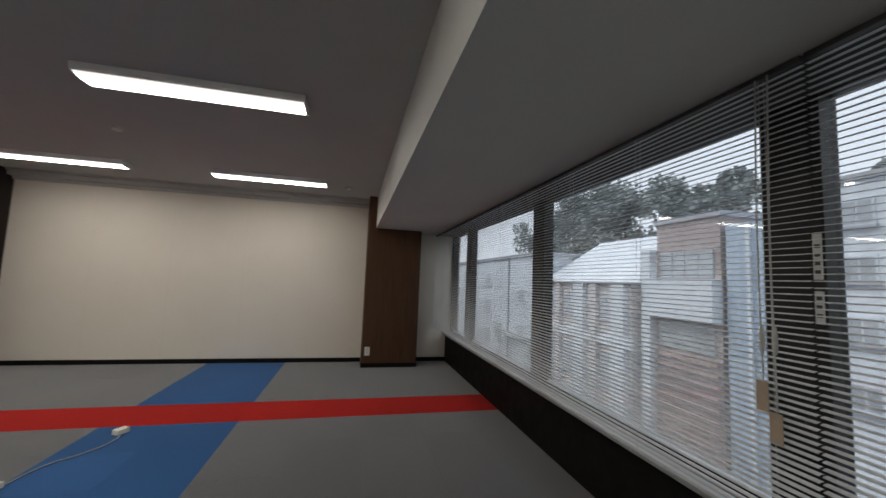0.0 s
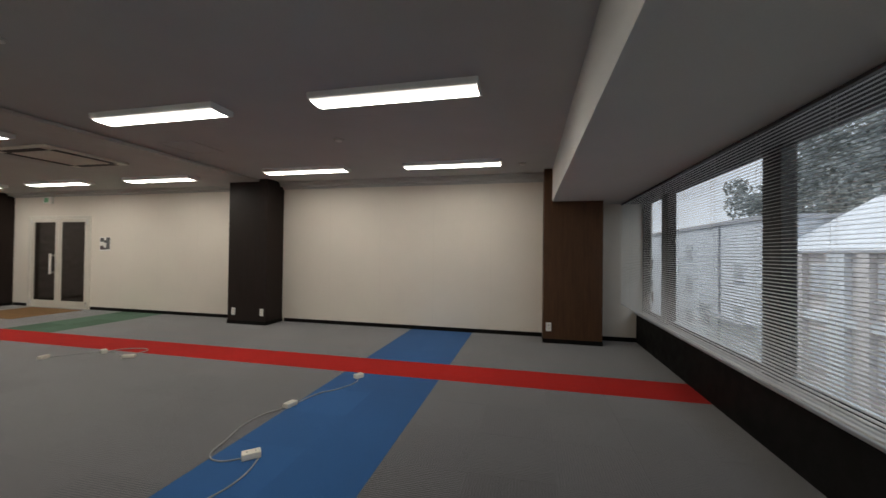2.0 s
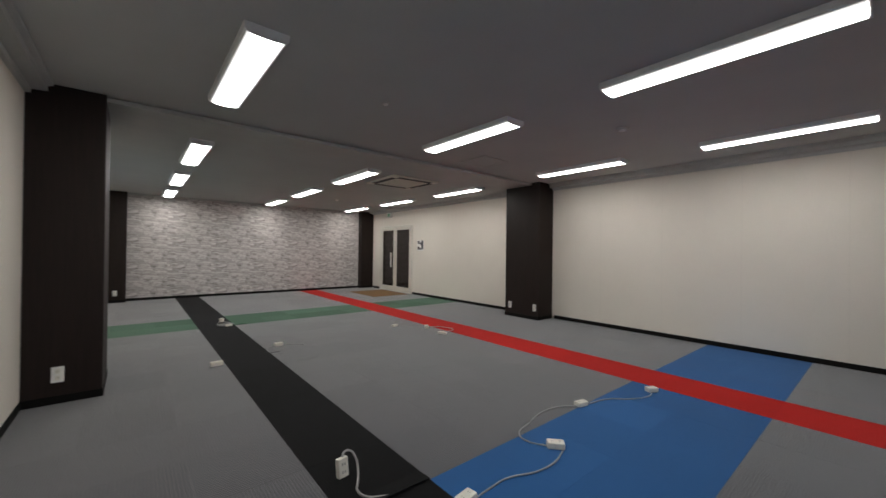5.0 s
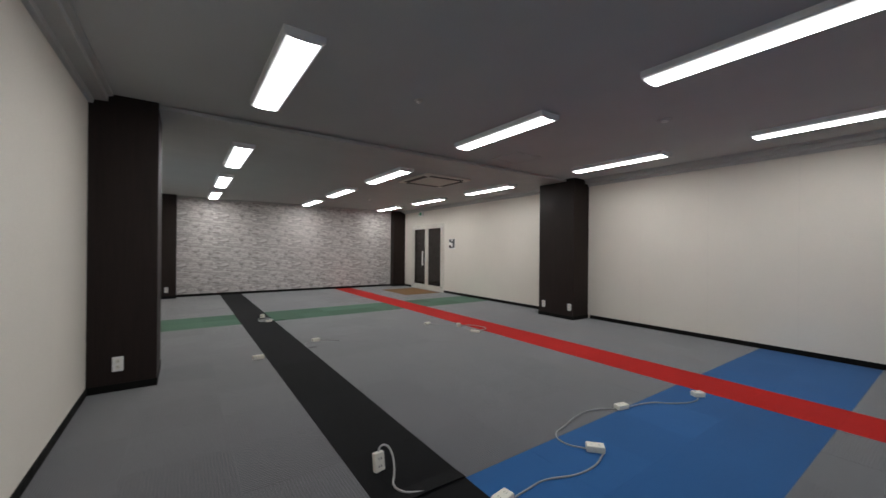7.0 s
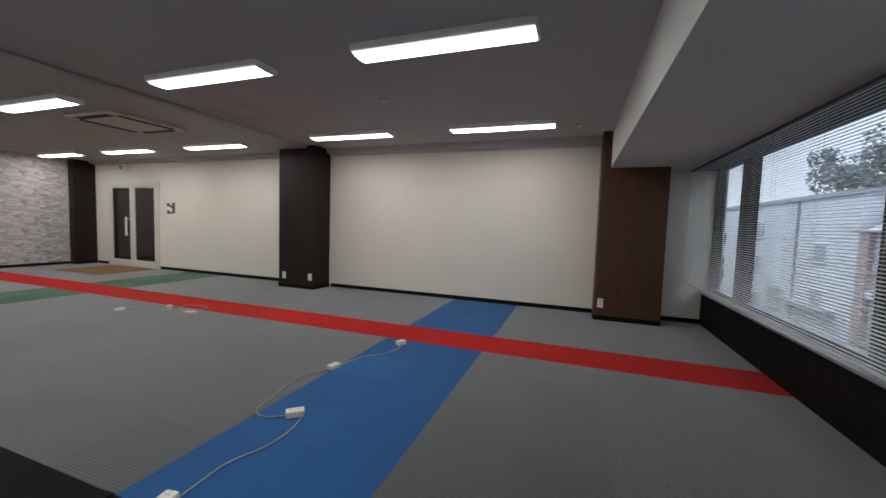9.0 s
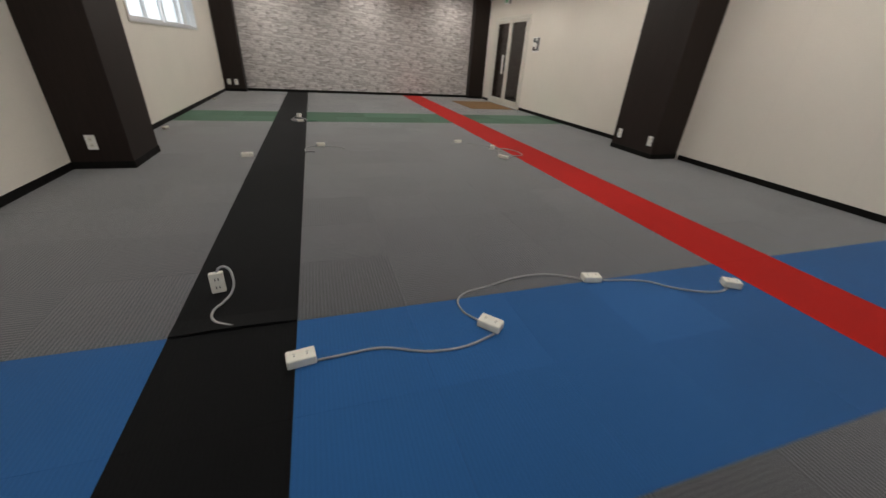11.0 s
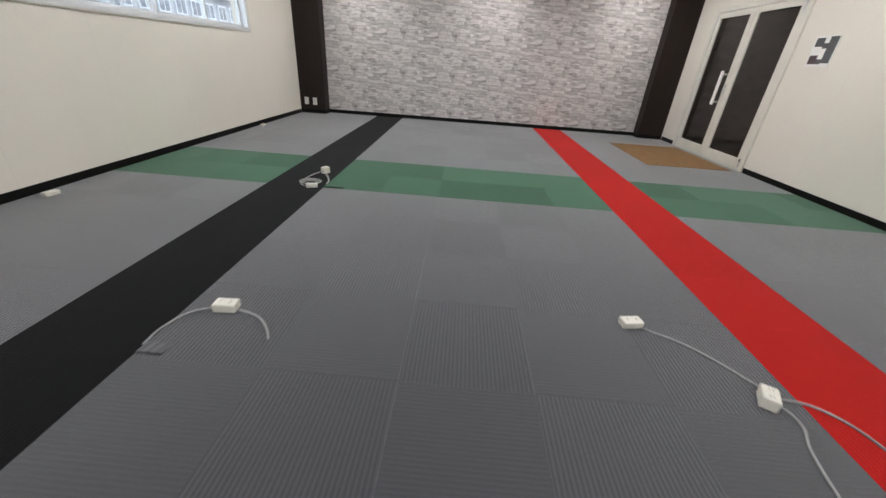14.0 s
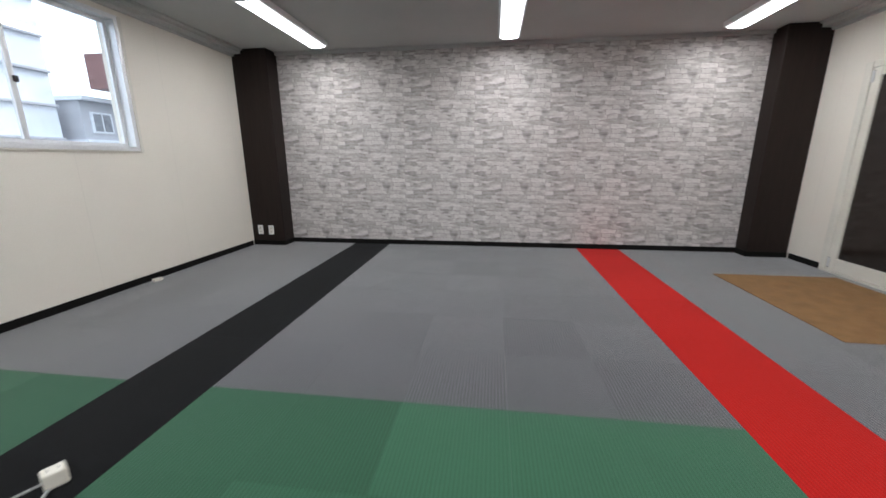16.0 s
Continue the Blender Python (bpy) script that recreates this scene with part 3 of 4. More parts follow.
def big_windows():
    top = Z_SOFFIT
    y = YW
    structure("window_sill", SILL, (XL, XR, y - 0.2, y + 0.03, Z_SILL - 0.022, Z_SILL), label="grey window sill along the window band", category="sill", bevel=0.004)
    win = thing("window_1", "wide office window band with dark bronze frames", "window", kind="structure")
    ms = [XL + 0.02, -0.13, 1.80, 3.80, XR - 0.02]
    hw = 0.098
    for i, m in enumerate(ms):
        w = hw if 0 < i < 4 else 0.02
        boxes("mullion", DARK_FRAME, win, (m - w, m + w, y - 0.17, y - 0.075, Z_SILL, top - 0.0), bevel=0.004)
    for a, b in zip(ms, ms[1:]):
        a2 = a + (hw if a > XL + 0.1 else 0.02)
        b2 = b - (hw if b < XR - 0.1 else 0.02)
        boxes("head_rail", DARK_FRAME, win, (a2, b2, y - 0.17, y - 0.10, top - 0.008, top))
        boxes("bottom_rail", ALU, win, (a2, b2, y - 0.17, y - 0.10, Z_SILL, Z_SILL + 0.045))
        boxes("gasket", BLACK_PLASTIC, win, (a2, b2, y - 0.0999, y - 0.090, Z_SILL + 0.036, Z_SILL + 0.050), (a2, b2, y - 0.0999, y - 0.090, Z_SILL + 0.010, Z_SILL + 0.025), label="black rubber glazing strip")
        pane = boxes("glass_pane", GLASS, win, (a2, b2, y - 0.14, y - 0.134, Z_SILL + 0.045, top - 0.008))


big_windows()
# added dark sheet: paints the soffit's shade between blinds and glass
structure("soffit_shade_sheet", SOFFIT_SHADE, (XL, XR, YW - 0.099, Y_BLIND - 0.02, Z_SOFFIT - 0.005, Z_SOFFIT - 0.001), label="matte dark sheet standing for shade on the soffit behind the blinds", category="window head")
plates = thing("notice_strip", "two pale label strips with dark bars on the window post", "label")
for pz0, pz1 in ((1.31, 1.47), (1.16, 1.27)):
    strip = boxes("strip", WHITE_PLASTIC, plates, (-0.222, -0.195, YW - 0.0749, YW - 0.072, pz0, pz1), bevel=0.0006)
    for k in range(4):
        boxes("printed_bar", PRINT_DARK, strip, (-0.217, -0.200, YW - 0.0718, YW - 0.0712, pz0 + 0.02 + k * 0.03, pz0 + 0.033 + k * 0.03))


stickers = thing("window_sticker", "small dark and brown labels stuck on the window glass", "label")
for sx, sz, sw, sh, sm in ((4.42, 1.12, 0.05, 0.13, PRINT_DARK), (4.44, 0.86, 0.07, 0.10, PRINT_DARK), (4.42, 0.69, 0.08, 0.13, PAPER)):
    boxes("sticker", sm, stickers, (sx - sw / 2, sx + sw / 2, YW - 0.133, YW - 0.1325, sz - sh / 2, sz + sh / 2))


def blind(x0, x1, label):
    ob = thing("venetian_blind", label, "blind", "window blinds")
    y, w = Y_BLIND, 0.0102
    top, bottom = Z_SOFFIT - 0.002, 0.549
    boxes("head_box", HEAD_BOX, ob, (x0, x1, y - 0.013, y + 0.013, top - 0.018, top), bevel=0.002, label="dark grey head rail")
    boxes("bottom_bar", SLAT, ob, (x0, x1, y - 0.012, y + 0.012, bottom - 0.012, bottom), bevel=0.002)
    bm = bmesh.new()
    n = 4
    tilt = radians(-8)
    pts = []
    for k in range(n + 1):
        u = -w + 2 * w * k / n
        v = 0.0018 * (1 - (u / w) ** 2)
        pts.append((u * math.cos(tilt) - v * math.sin(tilt), u * math.sin(tilt) + v * math.cos(tilt)))
    th = 0.0006
    prism(bm, pts + [(u, v - th) for u, v in pts[::-1]], "x", x0, x1)
    me = mesh("slat", bm, SLAT)
    z, step = bottom + 0.018, 0.0197
    while z < top - 0.024:
        s = new("slat", me)
        s.parent = ob
        s.location = (0, y, z)
        z += step
    for lx in np.arange(x0 + 0.12, x1, 0.55):
        for s in (-1, 1):
            boxes("ladder_cord", CORD, ob, (lx - 0.0008, lx + 0.0008, y + s * 0.0118 - 0.0006, y + s * 0.0118 + 0.0006, bottom, top - 0.018))
    return ob, y


for bx0, bx1, txt in ((XL + 0.02, -0.368, "grey-white venetian blind, lowered with open slats"), (-0.360, XR - 0.015, "long grey-white venetian blind, lowered with open slats")):
    ob, by = blind(bx0, bx1, txt)
for k, (cx, zb) in enumerate(((-0.235, 0.985), (-0.272, 0.90))):
    tube("pull_cord", [(cx, by + 0.018, Z_SOFFIT - 0.02), (cx + 0.003, by + 0.026, 1.4), (cx, by + 0.024, zb)], 0.0026, CORD, ob)
    bm = bmesh.new()
    disc(bm, cx, by + 0.024, [(0.004, 1.16), (0.0075, 1.13), (0.0075, 1.09), (0.004, 1.07)], 10)
    part("cord_knob", bm, CORD, ob)
    bm = bmesh.new()
    box(bm, cx - 0.018, cx + 0.018, by + 0.028, by + 0.031, zb - 0.09, zb, bevel=0.001)
    part("cord_tag", bm, PAPER, ob, "brown card tag on the cord")


# ---- high window on the left wall ----
def high_window():
    win = thing("window_2", "silver aluminium sliding window high in the wall", "window", kind="structure")
    x0, x1 = XN - 0.12, XN + 0.012
    f = 0.035
    boxes("window_frame", ALU, win, (x0, x1, WY0, WY1, WZ0, WZ0 + f), (x0, x1, WY0, WY1, WZ1 - f, WZ1), (x0, x1, WY0, WY0 + f, WZ0 + f, WZ1 - f), (x0, x1, WY1 - f, WY1, WZ0 + f, WZ1 - f), bevel=0.003)
    ms = [WY0 + f, 5.30, 6.03, 6.82, WY1 - f]
    for i, (a, b) in enumerate(zip(ms, ms[1:])):
        dx = -0.05 if i % 2 == 0 else -0.08
        sash = boxes("sash", ALU, win, (XN + dx - 0.012, XN + dx + 0.012, a - 0.0, a + 0.028, WZ0 + f, WZ1 - f), (XN + dx - 0.012, XN + dx + 0.012, b - 0.028, b, WZ0 + f, WZ1 - f), (XN + dx - 0.012, XN + dx + 0.012, a + 0.028, b - 0.028, WZ0 + f, WZ0 + f + 0.03), (XN + dx - 0.012, XN + dx + 0.012, a + 0.028, b - 0.028, WZ1 - f - 0.03, WZ1 - f))
        pane = boxes("glass_pane", CLEAR, sash, (XN + dx - 0.002, XN + dx + 0.002, a + 0.028, b - 0.028, WZ0 + f + 0.03, WZ1 - f - 0.03))
        pane.visible_shadow = False
    for ly in (5.30, 6.82):
        boxes("latch", SLOT, win, (XN - 0.037, XN - 0.015, ly - 0.012, ly + 0.012, 1.62, 1.66), bevel=0.003, label="dark crescent latch")
    boxes("window_trim", DOOR_PAINT, win, (XN + 0.0, XN + 0.014, WY0 - 0.03, WY0 - 0.001, WZ0 - 0.012, WZ1 + 0.0), (XN, XN + 0.014, WY1 + 0.001, WY1 + 0.03, WZ0 - 0.012, WZ1), (XN, XN + 0.014, WY0 - 0.001, WY1 + 0.001, WZ0 - 0.012, WZ0 - 0.001), bevel=0.002)


high_window()


# ---- cords and outlet boxes on the floor ----
def outlet_box(parent, x, y, turn, size=(0.10, 0.052, 0.034)):
    bm = bmesh.new()
    lx, ly, lz = size
    box(bm, -lx / 2, lx / 2, -ly / 2, ly / 2, 0.001, lz, bevel=0.006, seg=2)
    ob = part("outlet_box", bm, IVORY, parent, "ivory plastic outlet box")
    ob.matrix_basis = pose(x, y, 0.0, 0, 0, turn)
    for k in (-1, 1):
        for s in (-0.006, 0.006):
            b = boxes("slot", SLOT, ob, (k * lx * 0.22 - 0.004, k * lx * 0.22 + 0.004, s - 0.0012, s + 0.0012, lz, lz + 0.0006))
    return ob


def cord(pts, parent, r=0.0045):
    tube("cable", [(x, y, r + 0.001) if len(p) == 2 else p for p in pts for x, y in [p[:2]]], r, CABLE, parent, "grey round cable")


c1 = thing("extension_cord", "grey extension cord with four ivory outlet boxes on blue carpet", "extension cord", "floor cords")
outlet_box(c1, 0.022, -0.252, 8, (0.105, 0.062, 0.04))
outlet_box(c1, 0.803, -0.232, -48, (0.105, 0.062, 0.04))
outlet_box(c1, 1.512, 0.005, -12, (0.10, 0.058, 0.036))
outlet_box(c1, 2.275, -0.22, -30, (0.09, 0.06, 0.04))
cord([(0.06, -0.264), (0.189, -0.256), (0.312, -0.253), (0.506, -0.319), (0.655, -0.325), (0.80, -0.285)], c1)
cord([(0.772, -0.19), (0.72, -0.089), (0.744, 0.004), (0.936, 0.069), (1.145, 0.116), (1.311, 0.102), (1.47, 0.018)], c1)
cord([(1.555, -0.012), (1.827, -0.085), (1.913, -0.164), (2.15, -0.256), (2.25, -0.23)], c1)

c2 = thing("extension_cord", "short grey cord with an ivory plug box on black carpet", "extension cord", "floor cords")
tap_bm = bmesh.new()
box(tap_bm, -0.03, 0.03, -0.016, 0.016, 0.0, 0.098, bevel=0.005, seg=2)
tap = part("outlet_box", tap_bm, IVORY, c2, "ivory outlet tap standing on its end")
tap.matrix_basis = pose(-0.352, 0.305, 0.001, -8, 0, 10)
for tz in (0.028, 0.068):
    for tx in (-0.007, 0.007):
        boxes("slot", SLOT, tap, (tx - 0.002, tx + 0.002, -0.0168, -0.0161, tz - 0.006, tz + 0.006))
cord([(-0.35, 0.322, 0.096), (-0.335, 0.327, 0.118), (-0.305, 0.322, 0.118), (-0.283, 0.30, 0.085), (-0.285, 0.262, 0.03), (-0.315, 0.205, 0.008), (-0.345, 0.15, 0.006), (-0.335, 0.08, 0.006), (-0.27, 0.028, 0.007), (-0.235, 0.012, 0.006)], c2, 0.0055)

c3 = thing("extension_cord", "grey cord with three ivory boxes beside the red strip", "extension cord", "floor cords")
outlet_box(c3, 1.955, 3.45, 10, (0.095, 0.056, 0.036))
outlet_box(c3, 2.29, 3.06, 60, (0.085, 0.056, 0.048))
outlet_box(c3, 2.23, 2.60, -62, (0.13, 0.05, 0.034))
cord([(1.99, 3.435), (2.149, 3.336), (2.273, 3.188), (2.33, 3.10)], c3)
cord([(2.31, 3.08), (2.345, 2.98), (2.296, 2.874), (2.245, 2.68)], c3)
cord([(2.32, 3.08), (2.463, 3.05), (2.55, 2.92), (2.53, 2.70), (2.40, 2.67), (2.332, 2.60), (2.26, 2.55)], c3)

c4 = thing("extension_cord", "thin cord with an ivory outlet box on grey carpet", "extension cord", "floor cords")
outlet_box(c4, 0.172, 3.31, 5, (0.095, 0.06, 0.04))
cord([(0.13, 3.312), (0.05, 3.27), (0.0, 3.16), (0.0, 3.06)], c4)
cord([(0.22, 3.31), (0.33, 3.27), (0.40, 3.20), (0.43, 3.15)], c4)

c5 = thing("extension_cord", "coiled white cord with two plugs on black carpet", "extension cord", "floor cords")
outlet_box(c5, -0.12, 5.41, 60, (0.065, 0.055, 0.06))
outlet_box(c5, -0.09, 4.985, 20, (0.09, 0.046, 0.034))
cord([(-0.11, 5.38), (-0.05, 5.27), (-0.01, 5.17), (0.0, 5.09)], c5, 0.006)
cord([(-0.12, 5.39, 0.03), (-0.19, 5.27, 0.02), (-0.22, 5.12, 0.006), (-0.19, 5.02, 0.006), (-0.12, 4.99, 0.006)], c5)
for k in range(3):
    r = 0.05 + 0.012 * k
    tube("cable_loop", [(-0.14 + r * 1.2 * math.cos(a), 5.09 + r * math.sin(a), 0.006 + 0.006 * k) for a in np.linspace(0, 2 * math.pi, 9)[:-1]], 0.004, CABLE, c5, cyclic=True)

for bx, by2, turn, g in ((-0.56, 2.87, 5, (0.11, 0.06, 0.042)), (-1.70, 4.37, 80, (0.09, 0.05, 0.03)), (-1.74, 7.47, 80, (0.08, 0.045, 0.03))):
    o = thing("floor_outlet", "small ivory outlet box lying on the carpet", "outlet box", "floor outlets")
    outlet_box(o, bx, by2, turn, g)

# curled carpet edges
def curl(name, material, x0, x1, y, height, depth):
    bm = bmesh.new()
    n = 8
    rows = []
    for k in range(n + 1):
        x = x0 + (x1 - x0) * k / n
        h = height * (0.35 + 0.65 * abs(math.sin(2.2 * k / n + 0.4)))
        rows.append([bm.verts.new((x, y + depth, 0.0012)), bm.verts.new((x, y, h)), bm.verts.new((x, y - 0.002, h - 0.006)), bm.verts.new((x, y + depth, -0.004))])
    for a, b in zip(rows, rows[1:]):
        for i in range(4):
            bm.faces.new((a[i], a[(i + 1) % 4], b[(i + 1) % 4], b[i]))
    bm.faces.new(rows[0])
    bm.faces.new(rows[-1][::-1])
    bmesh.ops.recalc_face_normals(bm, faces=bm.faces)
    part(name, bm, material, floor, "lifted carpet tile edge")


curl("lifted_edge", BLACK, -0.478, -0.003, 0.0, 0.014, 0.10)
curl("lifted_edge", GREEN, 0.003, 0.16, 5.0, 0.016, 0.09)
curl("lifted_edge", GREY, 0.003, 0.10, 3.02, 0.010, 0.06)

tube("sign_wire", [(XR - 0.004, 6.36, 1.47), (XR - 0.004, 6.34, 1.65), (XR - 0.004, 6.33, 1.86)], 0.0025, CABLE, sign)
boxes("green_panel", EXIT_GREEN, exit_sign, (-0.0615, -0.0602, -0.06, 0.06, -0.045, 0.045), label="green exit panel")

# ---- outside ----
STREET_Z = -7.5
ASPHALT = plain("asphalt", (0.055, 0.055, 0.057), 0.9, vary=0.2)
F_WHITE = plain("facade_white", (0.74, 0.775, 0.82), 0.8, coarse=0.4, fine=4, vary=0.08)
F_GREY = plain("facade_grey", (0.46, 0.47, 0.50), 0.8, coarse=0.4, fine=4, vary=0.08)
# brown, brick, pink and pane colours below are paled to stand for haze
F_BROWN = plain("facade_brown", (0.47, 0.405, 0.395), 0.8, coarse=0.5, fine=5, vary=0.12)
F_BLUE = plain("facade_blue", (0.46, 0.54, 0.63), 0.7, coarse=0.4, fine=4, vary=0.08)
F_DARK = plain("far_window_glass", (0.54, 0.57, 0.62), 0.35, vary=0.2)
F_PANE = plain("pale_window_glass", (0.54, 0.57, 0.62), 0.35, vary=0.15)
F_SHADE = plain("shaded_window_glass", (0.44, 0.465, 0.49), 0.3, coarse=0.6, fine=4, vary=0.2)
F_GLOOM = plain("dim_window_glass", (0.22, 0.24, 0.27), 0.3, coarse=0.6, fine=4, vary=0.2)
F_PINK = plain("facade_pink", (0.67, 0.635, 0.635), 0.8, coarse=0.5, fine=5, vary=0.1)
F_BRICK = plain("facade_brick", (0.47, 0.36, 0.345), 0.8, coarse=0.6, fine=6, vary=0.15)
F_MAROON = plain("maroon_board", (0.25, 0.13, 0.12), 0.6, vary=0.1)
# leaves far paler and greyer than real ones: distance haze in the colour
HAZY_LEAF = plain("hazed_foliage", (0.33, 0.36, 0.355), 0.95, coarse=1.5, fine=9, vary=0.4)
BARK = plain("bark", (0.08, 0.06, 0.045), 0.9, vary=0.3)
structure("ground", ASPHALT, (-400, 400, -400, 400, STREET_Z - 0.5, STREET_Z), label="asphalt ground of the street outside", category="ground")


def building(x0, x1, y0, y1, top, material, label, faces, cols, rows, gable=False, zlow=-6.5):
    ob = thing("building", label, "building", "buildings outside")
    boxes("wall", material, ob, (x0, x1, y0, y1, STREET_Z, top))
    if gable:
        bm = bmesh.new()
        prism(bm, [(y1 + 0.4, top), ((y0 + y1) / 2, top + 3.0), (y0 - 0.3, top)], "x", x0 - 0.2, x1 + 0.2)
        part("roof", bm, F_WHITE, ob, "pale metal gable roof")
    else:
        boxes("roof", F_GREY, ob, (x0 - 0.15, x1 + 0.15, y0 - 0.15, y1 + 0.15, top, top + 0.25))
    for face in faces:
        for i in range(cols):
            for j in range(rows):
                zc = zlow + (top - 0.6 - zlow) * (j + 0.5) / rows
                hz = min(0.65, (top - zlow) / rows * 0.3)
                if face == "north":
                    xc, hw = x0 + (x1 - x0) * (i + 0.5) / cols, (x1 - x0) / cols * 0.28
                    w = boxes("window", F_WHITE, ob, (xc - hw - 0.08, xc + hw + 0.08, y1 - 0.02, y1 + 0.06, zc - hz - 0.08, zc + hz + 0.08))
                    boxes("pane", F_DARK, w, (xc - hw, xc - 0.03, y1 + 0.062, y1 + 0.08, zc - hz, zc + hz), (xc + 0.03, xc + hw, y1 + 0.062, y1 + 0.08, zc - hz, zc + hz))
                else:
                    yc, hw = y0 + (y1 - y0) * (i + 0.5) / cols, (y1 - y0) / cols * 0.28
                    w = boxes("window", F_WHITE, ob, (x1 - 0.02, x1 + 0.06, yc - hw - 0.08, yc + hw + 0.08, zc - hz - 0.08, zc + hz + 0.08))
                    boxes("pane", F_DARK, w, (x1 + 0.062, x1 + 0.08, yc - hw, yc - 0.03, zc - hz, zc + hz), (x1 + 0.062, x1 + 0.08, yc + 0.03, yc + hw, zc - hz, zc + hz))


building(13.2, 22.5, -24, -15.2, 1.5, F_WHITE, "white gabled house across the street", ("north",), 3, 2, gable=True)
building(-14.0, -0.6, -24, -16, 3.0, F_GREY, "grey building across the street", ("north",), 5, 4)


def facade_window(ob, x, y, z, w, h, frame_mat=None, pane_mat=None):
    """A framed window with two panes in a wall that faces north at y."""
    win = boxes("window", frame_mat or F_WHITE, ob, (x - w / 2 - 0.07, x + w / 2 + 0.07, y - 0.02, y + 0.05, z - h / 2 - 0.07, z + h / 2 + 0.07))
    boxes("pane", pane_mat or F_SHADE, win, (x - w / 2, x - 0.03, y + 0.052, y + 0.07, z - h / 2, z + h / 2), (x + 0.03, x + w / 2, y + 0.052, y + 0.07, z - h / 2, z + h / 2))
    boxes("sill", F_GREY, win, (x - w / 2 - 0.12, x + w / 2 + 0.12, y + 0.0, y + 0.14, z - h / 2 - 0.14, z - h / 2 - 0.071))


def white_office():
    ob = thing("building", "plain bluish-white office building with few small windows", "building", "buildings outside")
    boxes("wall", F_WHITE, ob, (23.2, 75.0, -24, -15, STREET_Z, 3.4))
    boxes("parapet", F_GREY, ob, (23.0, 75.2, -24.2, -14.85, 3.4, 3.65))
    for z in (1.6, -0.95, -3.7):
        facade_window(ob, 33.7, -15, z, 1.1, 1.1)
    facade_window(ob, 30.9, -15, -3.0, 1.5, 1.3)
    for z in (0.3, -2.4):
        facade_window(ob, 26.2, -15, z, 1.0, 1.0)
    boxes("downpipe", F_GREY, ob, (28.6, 28.72, -14.999, -14.88, STREET_Z, 3.4))
    boxes("canopy", F_GREY, ob, (24.5, 29.5, -15, -14.2, -2.95, -2.8))


def brown_building():
    ob = thing("building", "reddish-brown tiled building with white balcony band", "building", "buildings outside")
    boxes("wall", F_BROWN, ob, (9.7, 12.65, -22, -15, STREET_Z, 4.1))
    boxes("parapet", F_GREY, ob, (9.6, 12.75, -22.1, -14.9, 4.1, 4.3))
    boxes("balcony", F_WHITE, ob, (9.65, 12.7, -15.0, -14.5, 0.1, 1.72))
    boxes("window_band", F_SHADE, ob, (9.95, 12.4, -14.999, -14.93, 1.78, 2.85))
    for x in (10.6, 11.2, 11.8):
        boxes("mullion", F_GREY, ob, (x - 0.04, x + 0.04, -14.929, -14.9, 1.78, 2.85))
    # no hollow here: a flat grey band paints the shade below the balcony
    boxes("recess_shade_band", F_SHADE, ob, (9.95, 12.5, -14.999, -14.94, -1.15, 0.0))
    for k in range(8):
        z = -1.5 - 0.42 * k
        boxes("ledge", F_BRICK, ob, (9.8, 12.6, -14.999, -14.86, z, z + 0.2))
    boxes("pier", F_WHITE, ob, (12.66, 13.15, -15.4, -14.6, STREET_Z, 3.0))


def blue_building():
    ob = thing("building", "pale blue-grey building with small dark windows", "building", "buildings outside")
    boxes("wall", F_BLUE, ob, (7.9, 9.5, -23, -15, STREET_Z, 3.7))
    boxes("wing", F_WHITE, ob, (2.2, 7.899, -23, -15.3, STREET_Z, 4.5))
    boxes("parapet", F_GREY, ob, (2.1, 7.95, -23.1, -15.2, 4.5, 4.68))
    for z in (3.6, 2.05, 0.4, -1.4):
        facade_window(ob, 6.0, -15.3, z, 0.62, 0.62)
        facade_window(ob, 4.0, -15.3, z, 0.62, 0.62)
    boxes("downpipe", F_WHITE, ob, (8.6, 8.72, -14.999, -14.88, STREET_Z, 3.7))
    boxes("stair_rail", F_GREY, ob, (7.95, 8.0, -14.999, -14.9, -3.0, 2.6))
    low = thing("building", "white low building across the street", "building", "buildings outside")
    boxes("wall", F_WHITE, low, (-0.4, 2.0, -24, -16, STREET_Z, 2.0))
    boxes("roof", F_GREY, low, (-0.5, 2.05, -24.1, -15.9, 2.0, 2.2))
    for z in (0.8, -1.4):
        facade_window(low, 0.8, -16, z, 0.9, 0.8)


def shop_front():
    """Ground-floor shops in front of the gabled house."""
    ob = thing("building", "low pinkish shop row with pale pillars", "building", "buildings outside")
    boxes("wall", F_PINK, ob, (13.4, 22.0, -15.19, -14.3, STREET_Z, 1.45))
    boxes("fascia", F_WHITE, ob, (13.3, 22.1, -14.3, -14.1, -1.5, -1.1))
    boxes("eave", F_GREY, ob, (13.3, 22.1, -15.0, -14.0, 1.451, 1.55))
    for x, w, m in ((14.1, 0.9, F_WHITE), (15.9, 0.5, F_PINK), (17.2, 0.9, F_WHITE), (19.3, 0.45, F_PINK), (21.2, 0.6, F_BRICK)):
        boxes("pilaster", m, ob, (x - w / 2, x + w / 2, -14.2999, -14.05, STREET_Z, 1.45))
    for x in (15.0, 18.3, 20.3):
        for z, h in ((0.35, 1.2), (-2.7, 1.5)):
            facade_window(ob, x, -14.3, z, 1.0, h, F_PINK, F_PANE)


white_office()
brown_building()
blue_building()
shop_front()


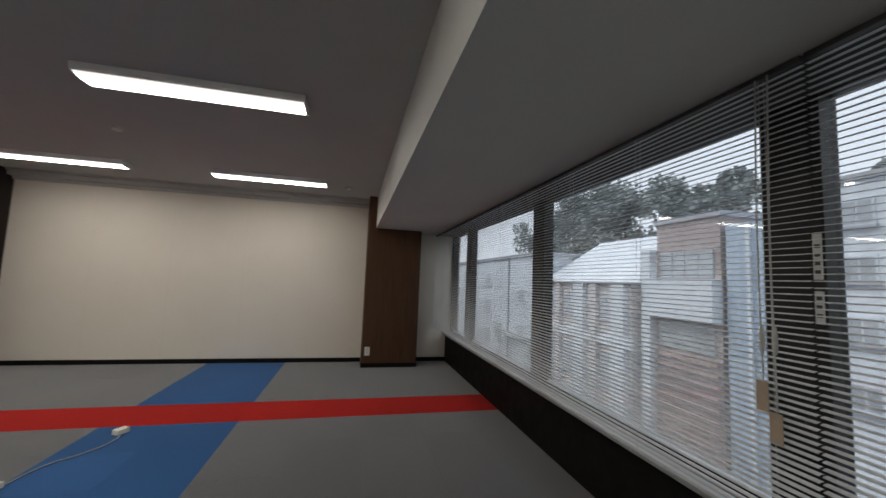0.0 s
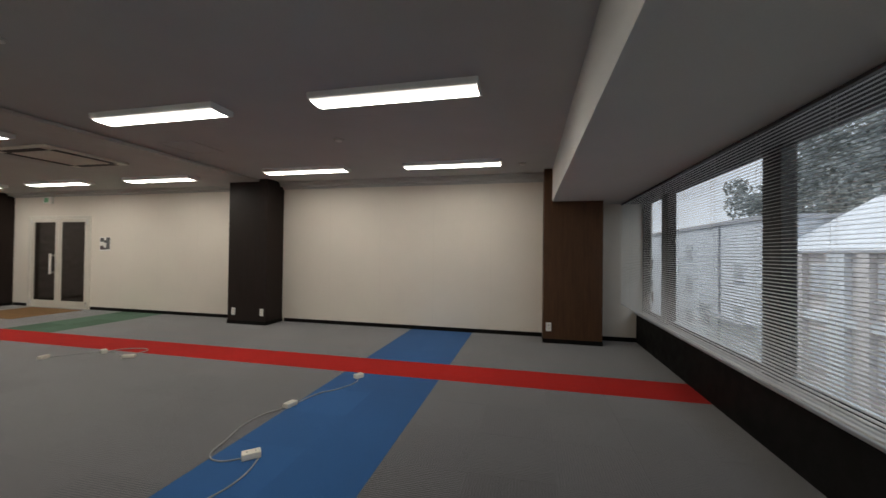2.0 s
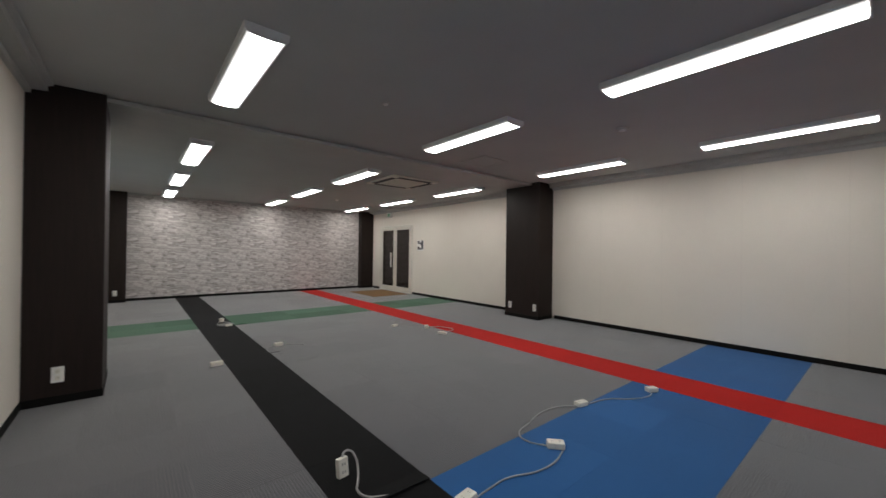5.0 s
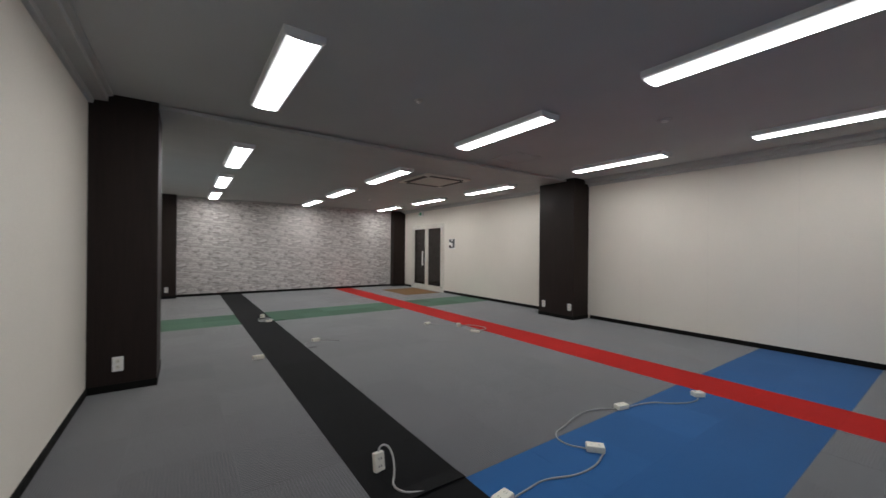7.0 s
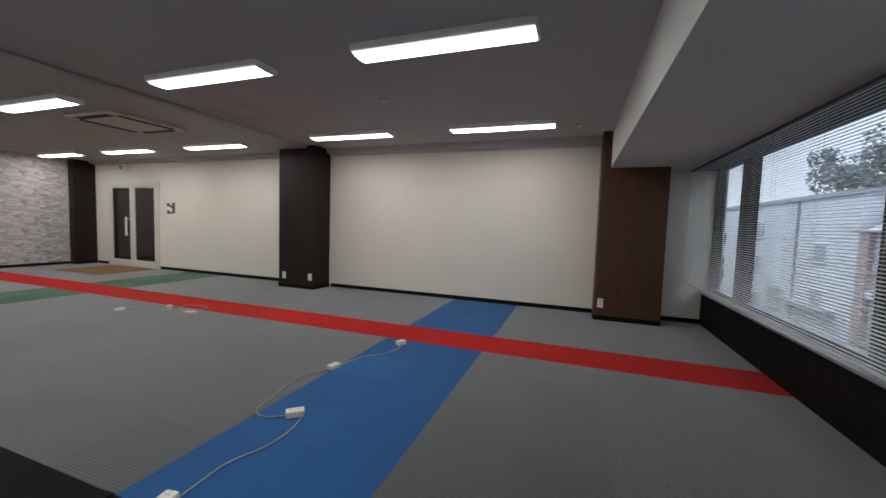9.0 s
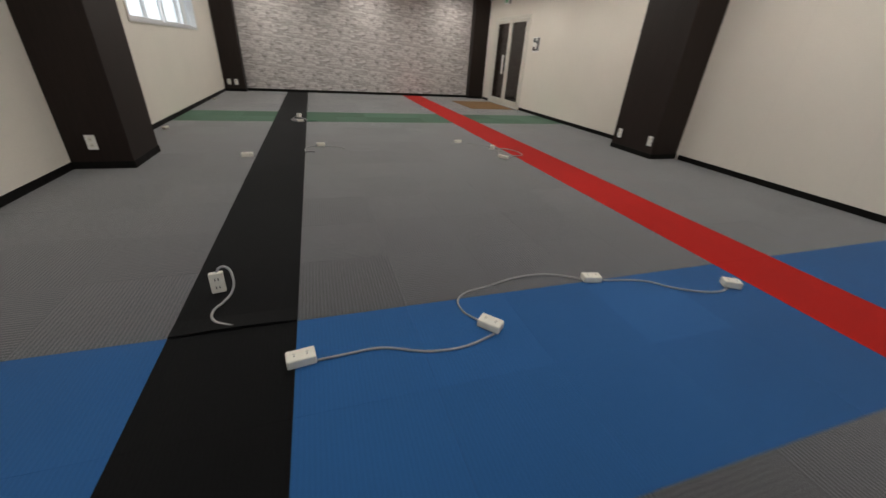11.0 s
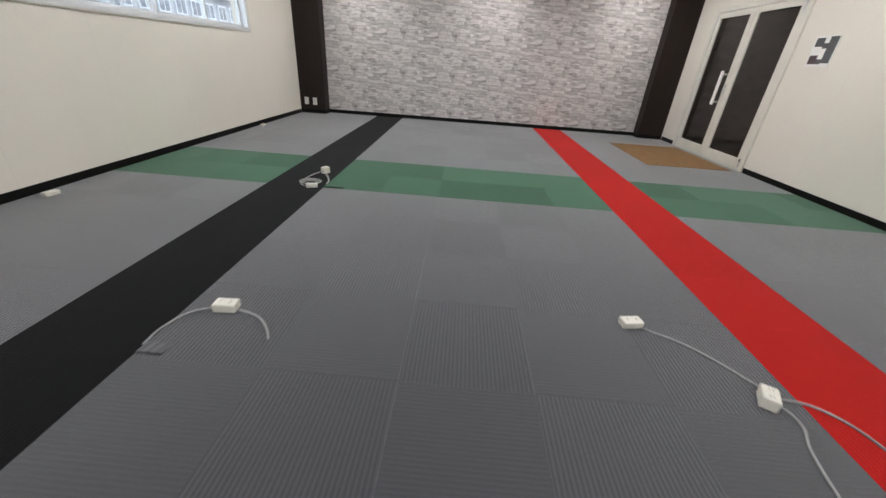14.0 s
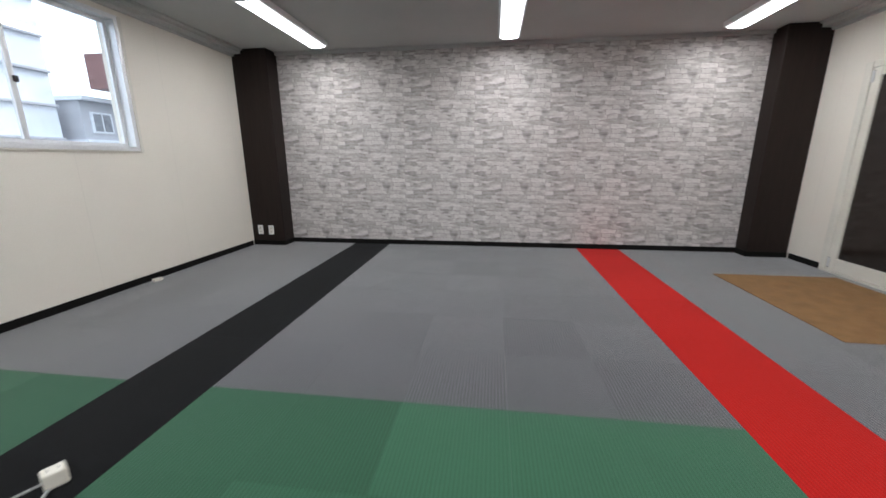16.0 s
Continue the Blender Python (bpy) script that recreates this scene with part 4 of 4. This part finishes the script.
def house_west():
    ob = thing("building", "grey house with white-framed windows and white base", "building", "buildings outside")
    boxes("wall", F_GREY, ob, (-22, -14, 17.3, 32, 1.95, 3.35))
    boxes("base", F_WHITE, ob, (-22, -13.9, 17.3, 32, STREET_Z, 1.95))
    boxes("roof", F_WHITE, ob, (-22.2, -13.7, 17.2, 32.2, 3.35, 3.5))
    for k in range(11):
        yc = 18.0 + k * 1.22
        w = boxes("window", F_WHITE, ob, (-14.02, -13.93, yc - 0.40, yc + 0.40, 2.2, 2.98))
        boxes("pane", F_GLOOM, w, (-13.929, -13.92, yc - 0.33, yc - 0.03, 2.27, 2.91), (-13.929, -13.92, yc + 0.03, yc + 0.33, 2.27, 2.91))
    board = thing("shop_sign", "maroon roadside sign board with white marks", "sign")
    boxes("board", F_MAROON, board, (-13.6, -12.4, 17.5, 20.6, 3.75, 4.95))
    boxes("post", F_GREY, board, (-13.1, -12.9, 18.9, 19.1, STREET_Z, 3.75))
    for k in range(6):
        boxes("white_mark", F_WHITE, board, (-12.399, -12.38, 18.3 + k * 0.36, 18.5 + k * 0.36, 4.15, 4.55))


def block_west():
    ob = thing("building", "white office block with horizontal ledges", "building", "buildings outside")
    boxes("wall", F_WHITE, ob, (-22, -14.5, 2.0, 16.9, STREET_Z, 9.0))
    boxes("roof", F_GREY, ob, (-22.2, -14.3, 1.8, 17.1, 9.0, 9.25))
    for k in range(12):
        boxes("ledge", F_GREY, ob, (-14.5, -14.38, 2.0, 16.9, -5.0 + k * 1.15, -4.92 + k * 1.15))
    for k in range(5):
        yc = 4.0 + k * 2.6
        for z in (-0.6, 2.85):
            w = boxes("window", F_WHITE, ob, (-14.52, -14.36, yc - 0.8, yc + 0.8, z, z + 1.0))
            boxes("pane", F_PANE, w, (-14.359, -14.35, yc - 0.7, yc - 0.03, z + 0.08, z + 0.92), (-14.359, -14.35, yc + 0.03, yc + 0.7, z + 0.08, z + 0.92))


house_west()
block_west()


def tree(x, y, base, height, spread, seed):
    rng = random.Random(seed)
    ob = thing("tree", "broadleaf tree behind the houses, leaf colour paled for haze", "tree", "trees outside")
    bm = bmesh.new()
    disc(bm, x, y, [(0.22, base), (0.16, base + height * 0.35), (0.07, base + height * 0.8)], 8)
    for k in range(6):
        a = k * 1.05 + rng.random()
        z0 = base + height * (0.35 + 0.07 * k)
        dx, dy = math.cos(a) * spread * 0.6, math.sin(a) * spread * 0.6
        vs = [bm.verts.new(p) for p in ((x - 0.06, y, z0), (x + 0.06, y, z0), (x, y, z0 + 0.12), (x + dx, y + dy, z0 + height * 0.22))]
        for f in ((0, 1, 3), (1, 2, 3), (2, 0, 3)):
            bm.faces.new([vs[i] for i in f])
    part("trunk", bm, BARK, ob)
    clumps = []
    for k in range(22):
        a, r, h = rng.uniform(0, 2 * math.pi), rng.random() ** 0.6, rng.uniform(0.38, 0.93)
        wide = spread * (1.0 - 0.75 * max(0, h - 0.62) / 0.38)
        clumps.append((Vector((x + wide * r * math.cos(a), y + wide * r * math.sin(a), base + height * h)), spread * rng.uniform(0.22, 0.42)))
    verts, faces = [], []
    for k in range(4600):
        mid, size = clumps[k % len(clumps)]
        d = Vector((rng.gauss(0, 1), rng.gauss(0, 1), rng.gauss(0, 0.75))).normalized()
        c = mid + d * size * rng.uniform(0.55, 1.12)
        u = Vector((rng.gauss(0, 1), rng.gauss(0, 1), rng.gauss(0, 1))).normalized()
        v = u.orthogonal().normalized()
        s = rng.uniform(0.14, 0.34)
        i0 = len(verts)
        verts += [c - u * s, c + v * s * 0.6, c + u * s, c - v * s * 0.6]
        faces.append((i0, i0 + 1, i0 + 2, i0 + 3))
    me = bpy.data.meshes.new("crown")
    me.from_pydata(verts, [], faces)
    me.materials.append(HAZY_LEAF)
    crown = new("crown", me)
    crown.parent = ob


for n, (tx, ty, top, spread) in enumerate(((47, -31, 12.6, 5.0), (41.5, -30, 14.0, 5.4), (36.5, -30, 14.6, 5.2), (31.5, -29, 11.8, 3.6), (25.6, -30, 12.0, 3.8), (21.6, -30, 11.4, 3.6), (16.5, -31, 9.4, 3.2), (12.0, -31, 9.6, 3.4), (60, -34, 14.0, 6.0))):
    tree(tx, ty, -5.0, top + 5.0, spread, n + 1)
lay_carpet()
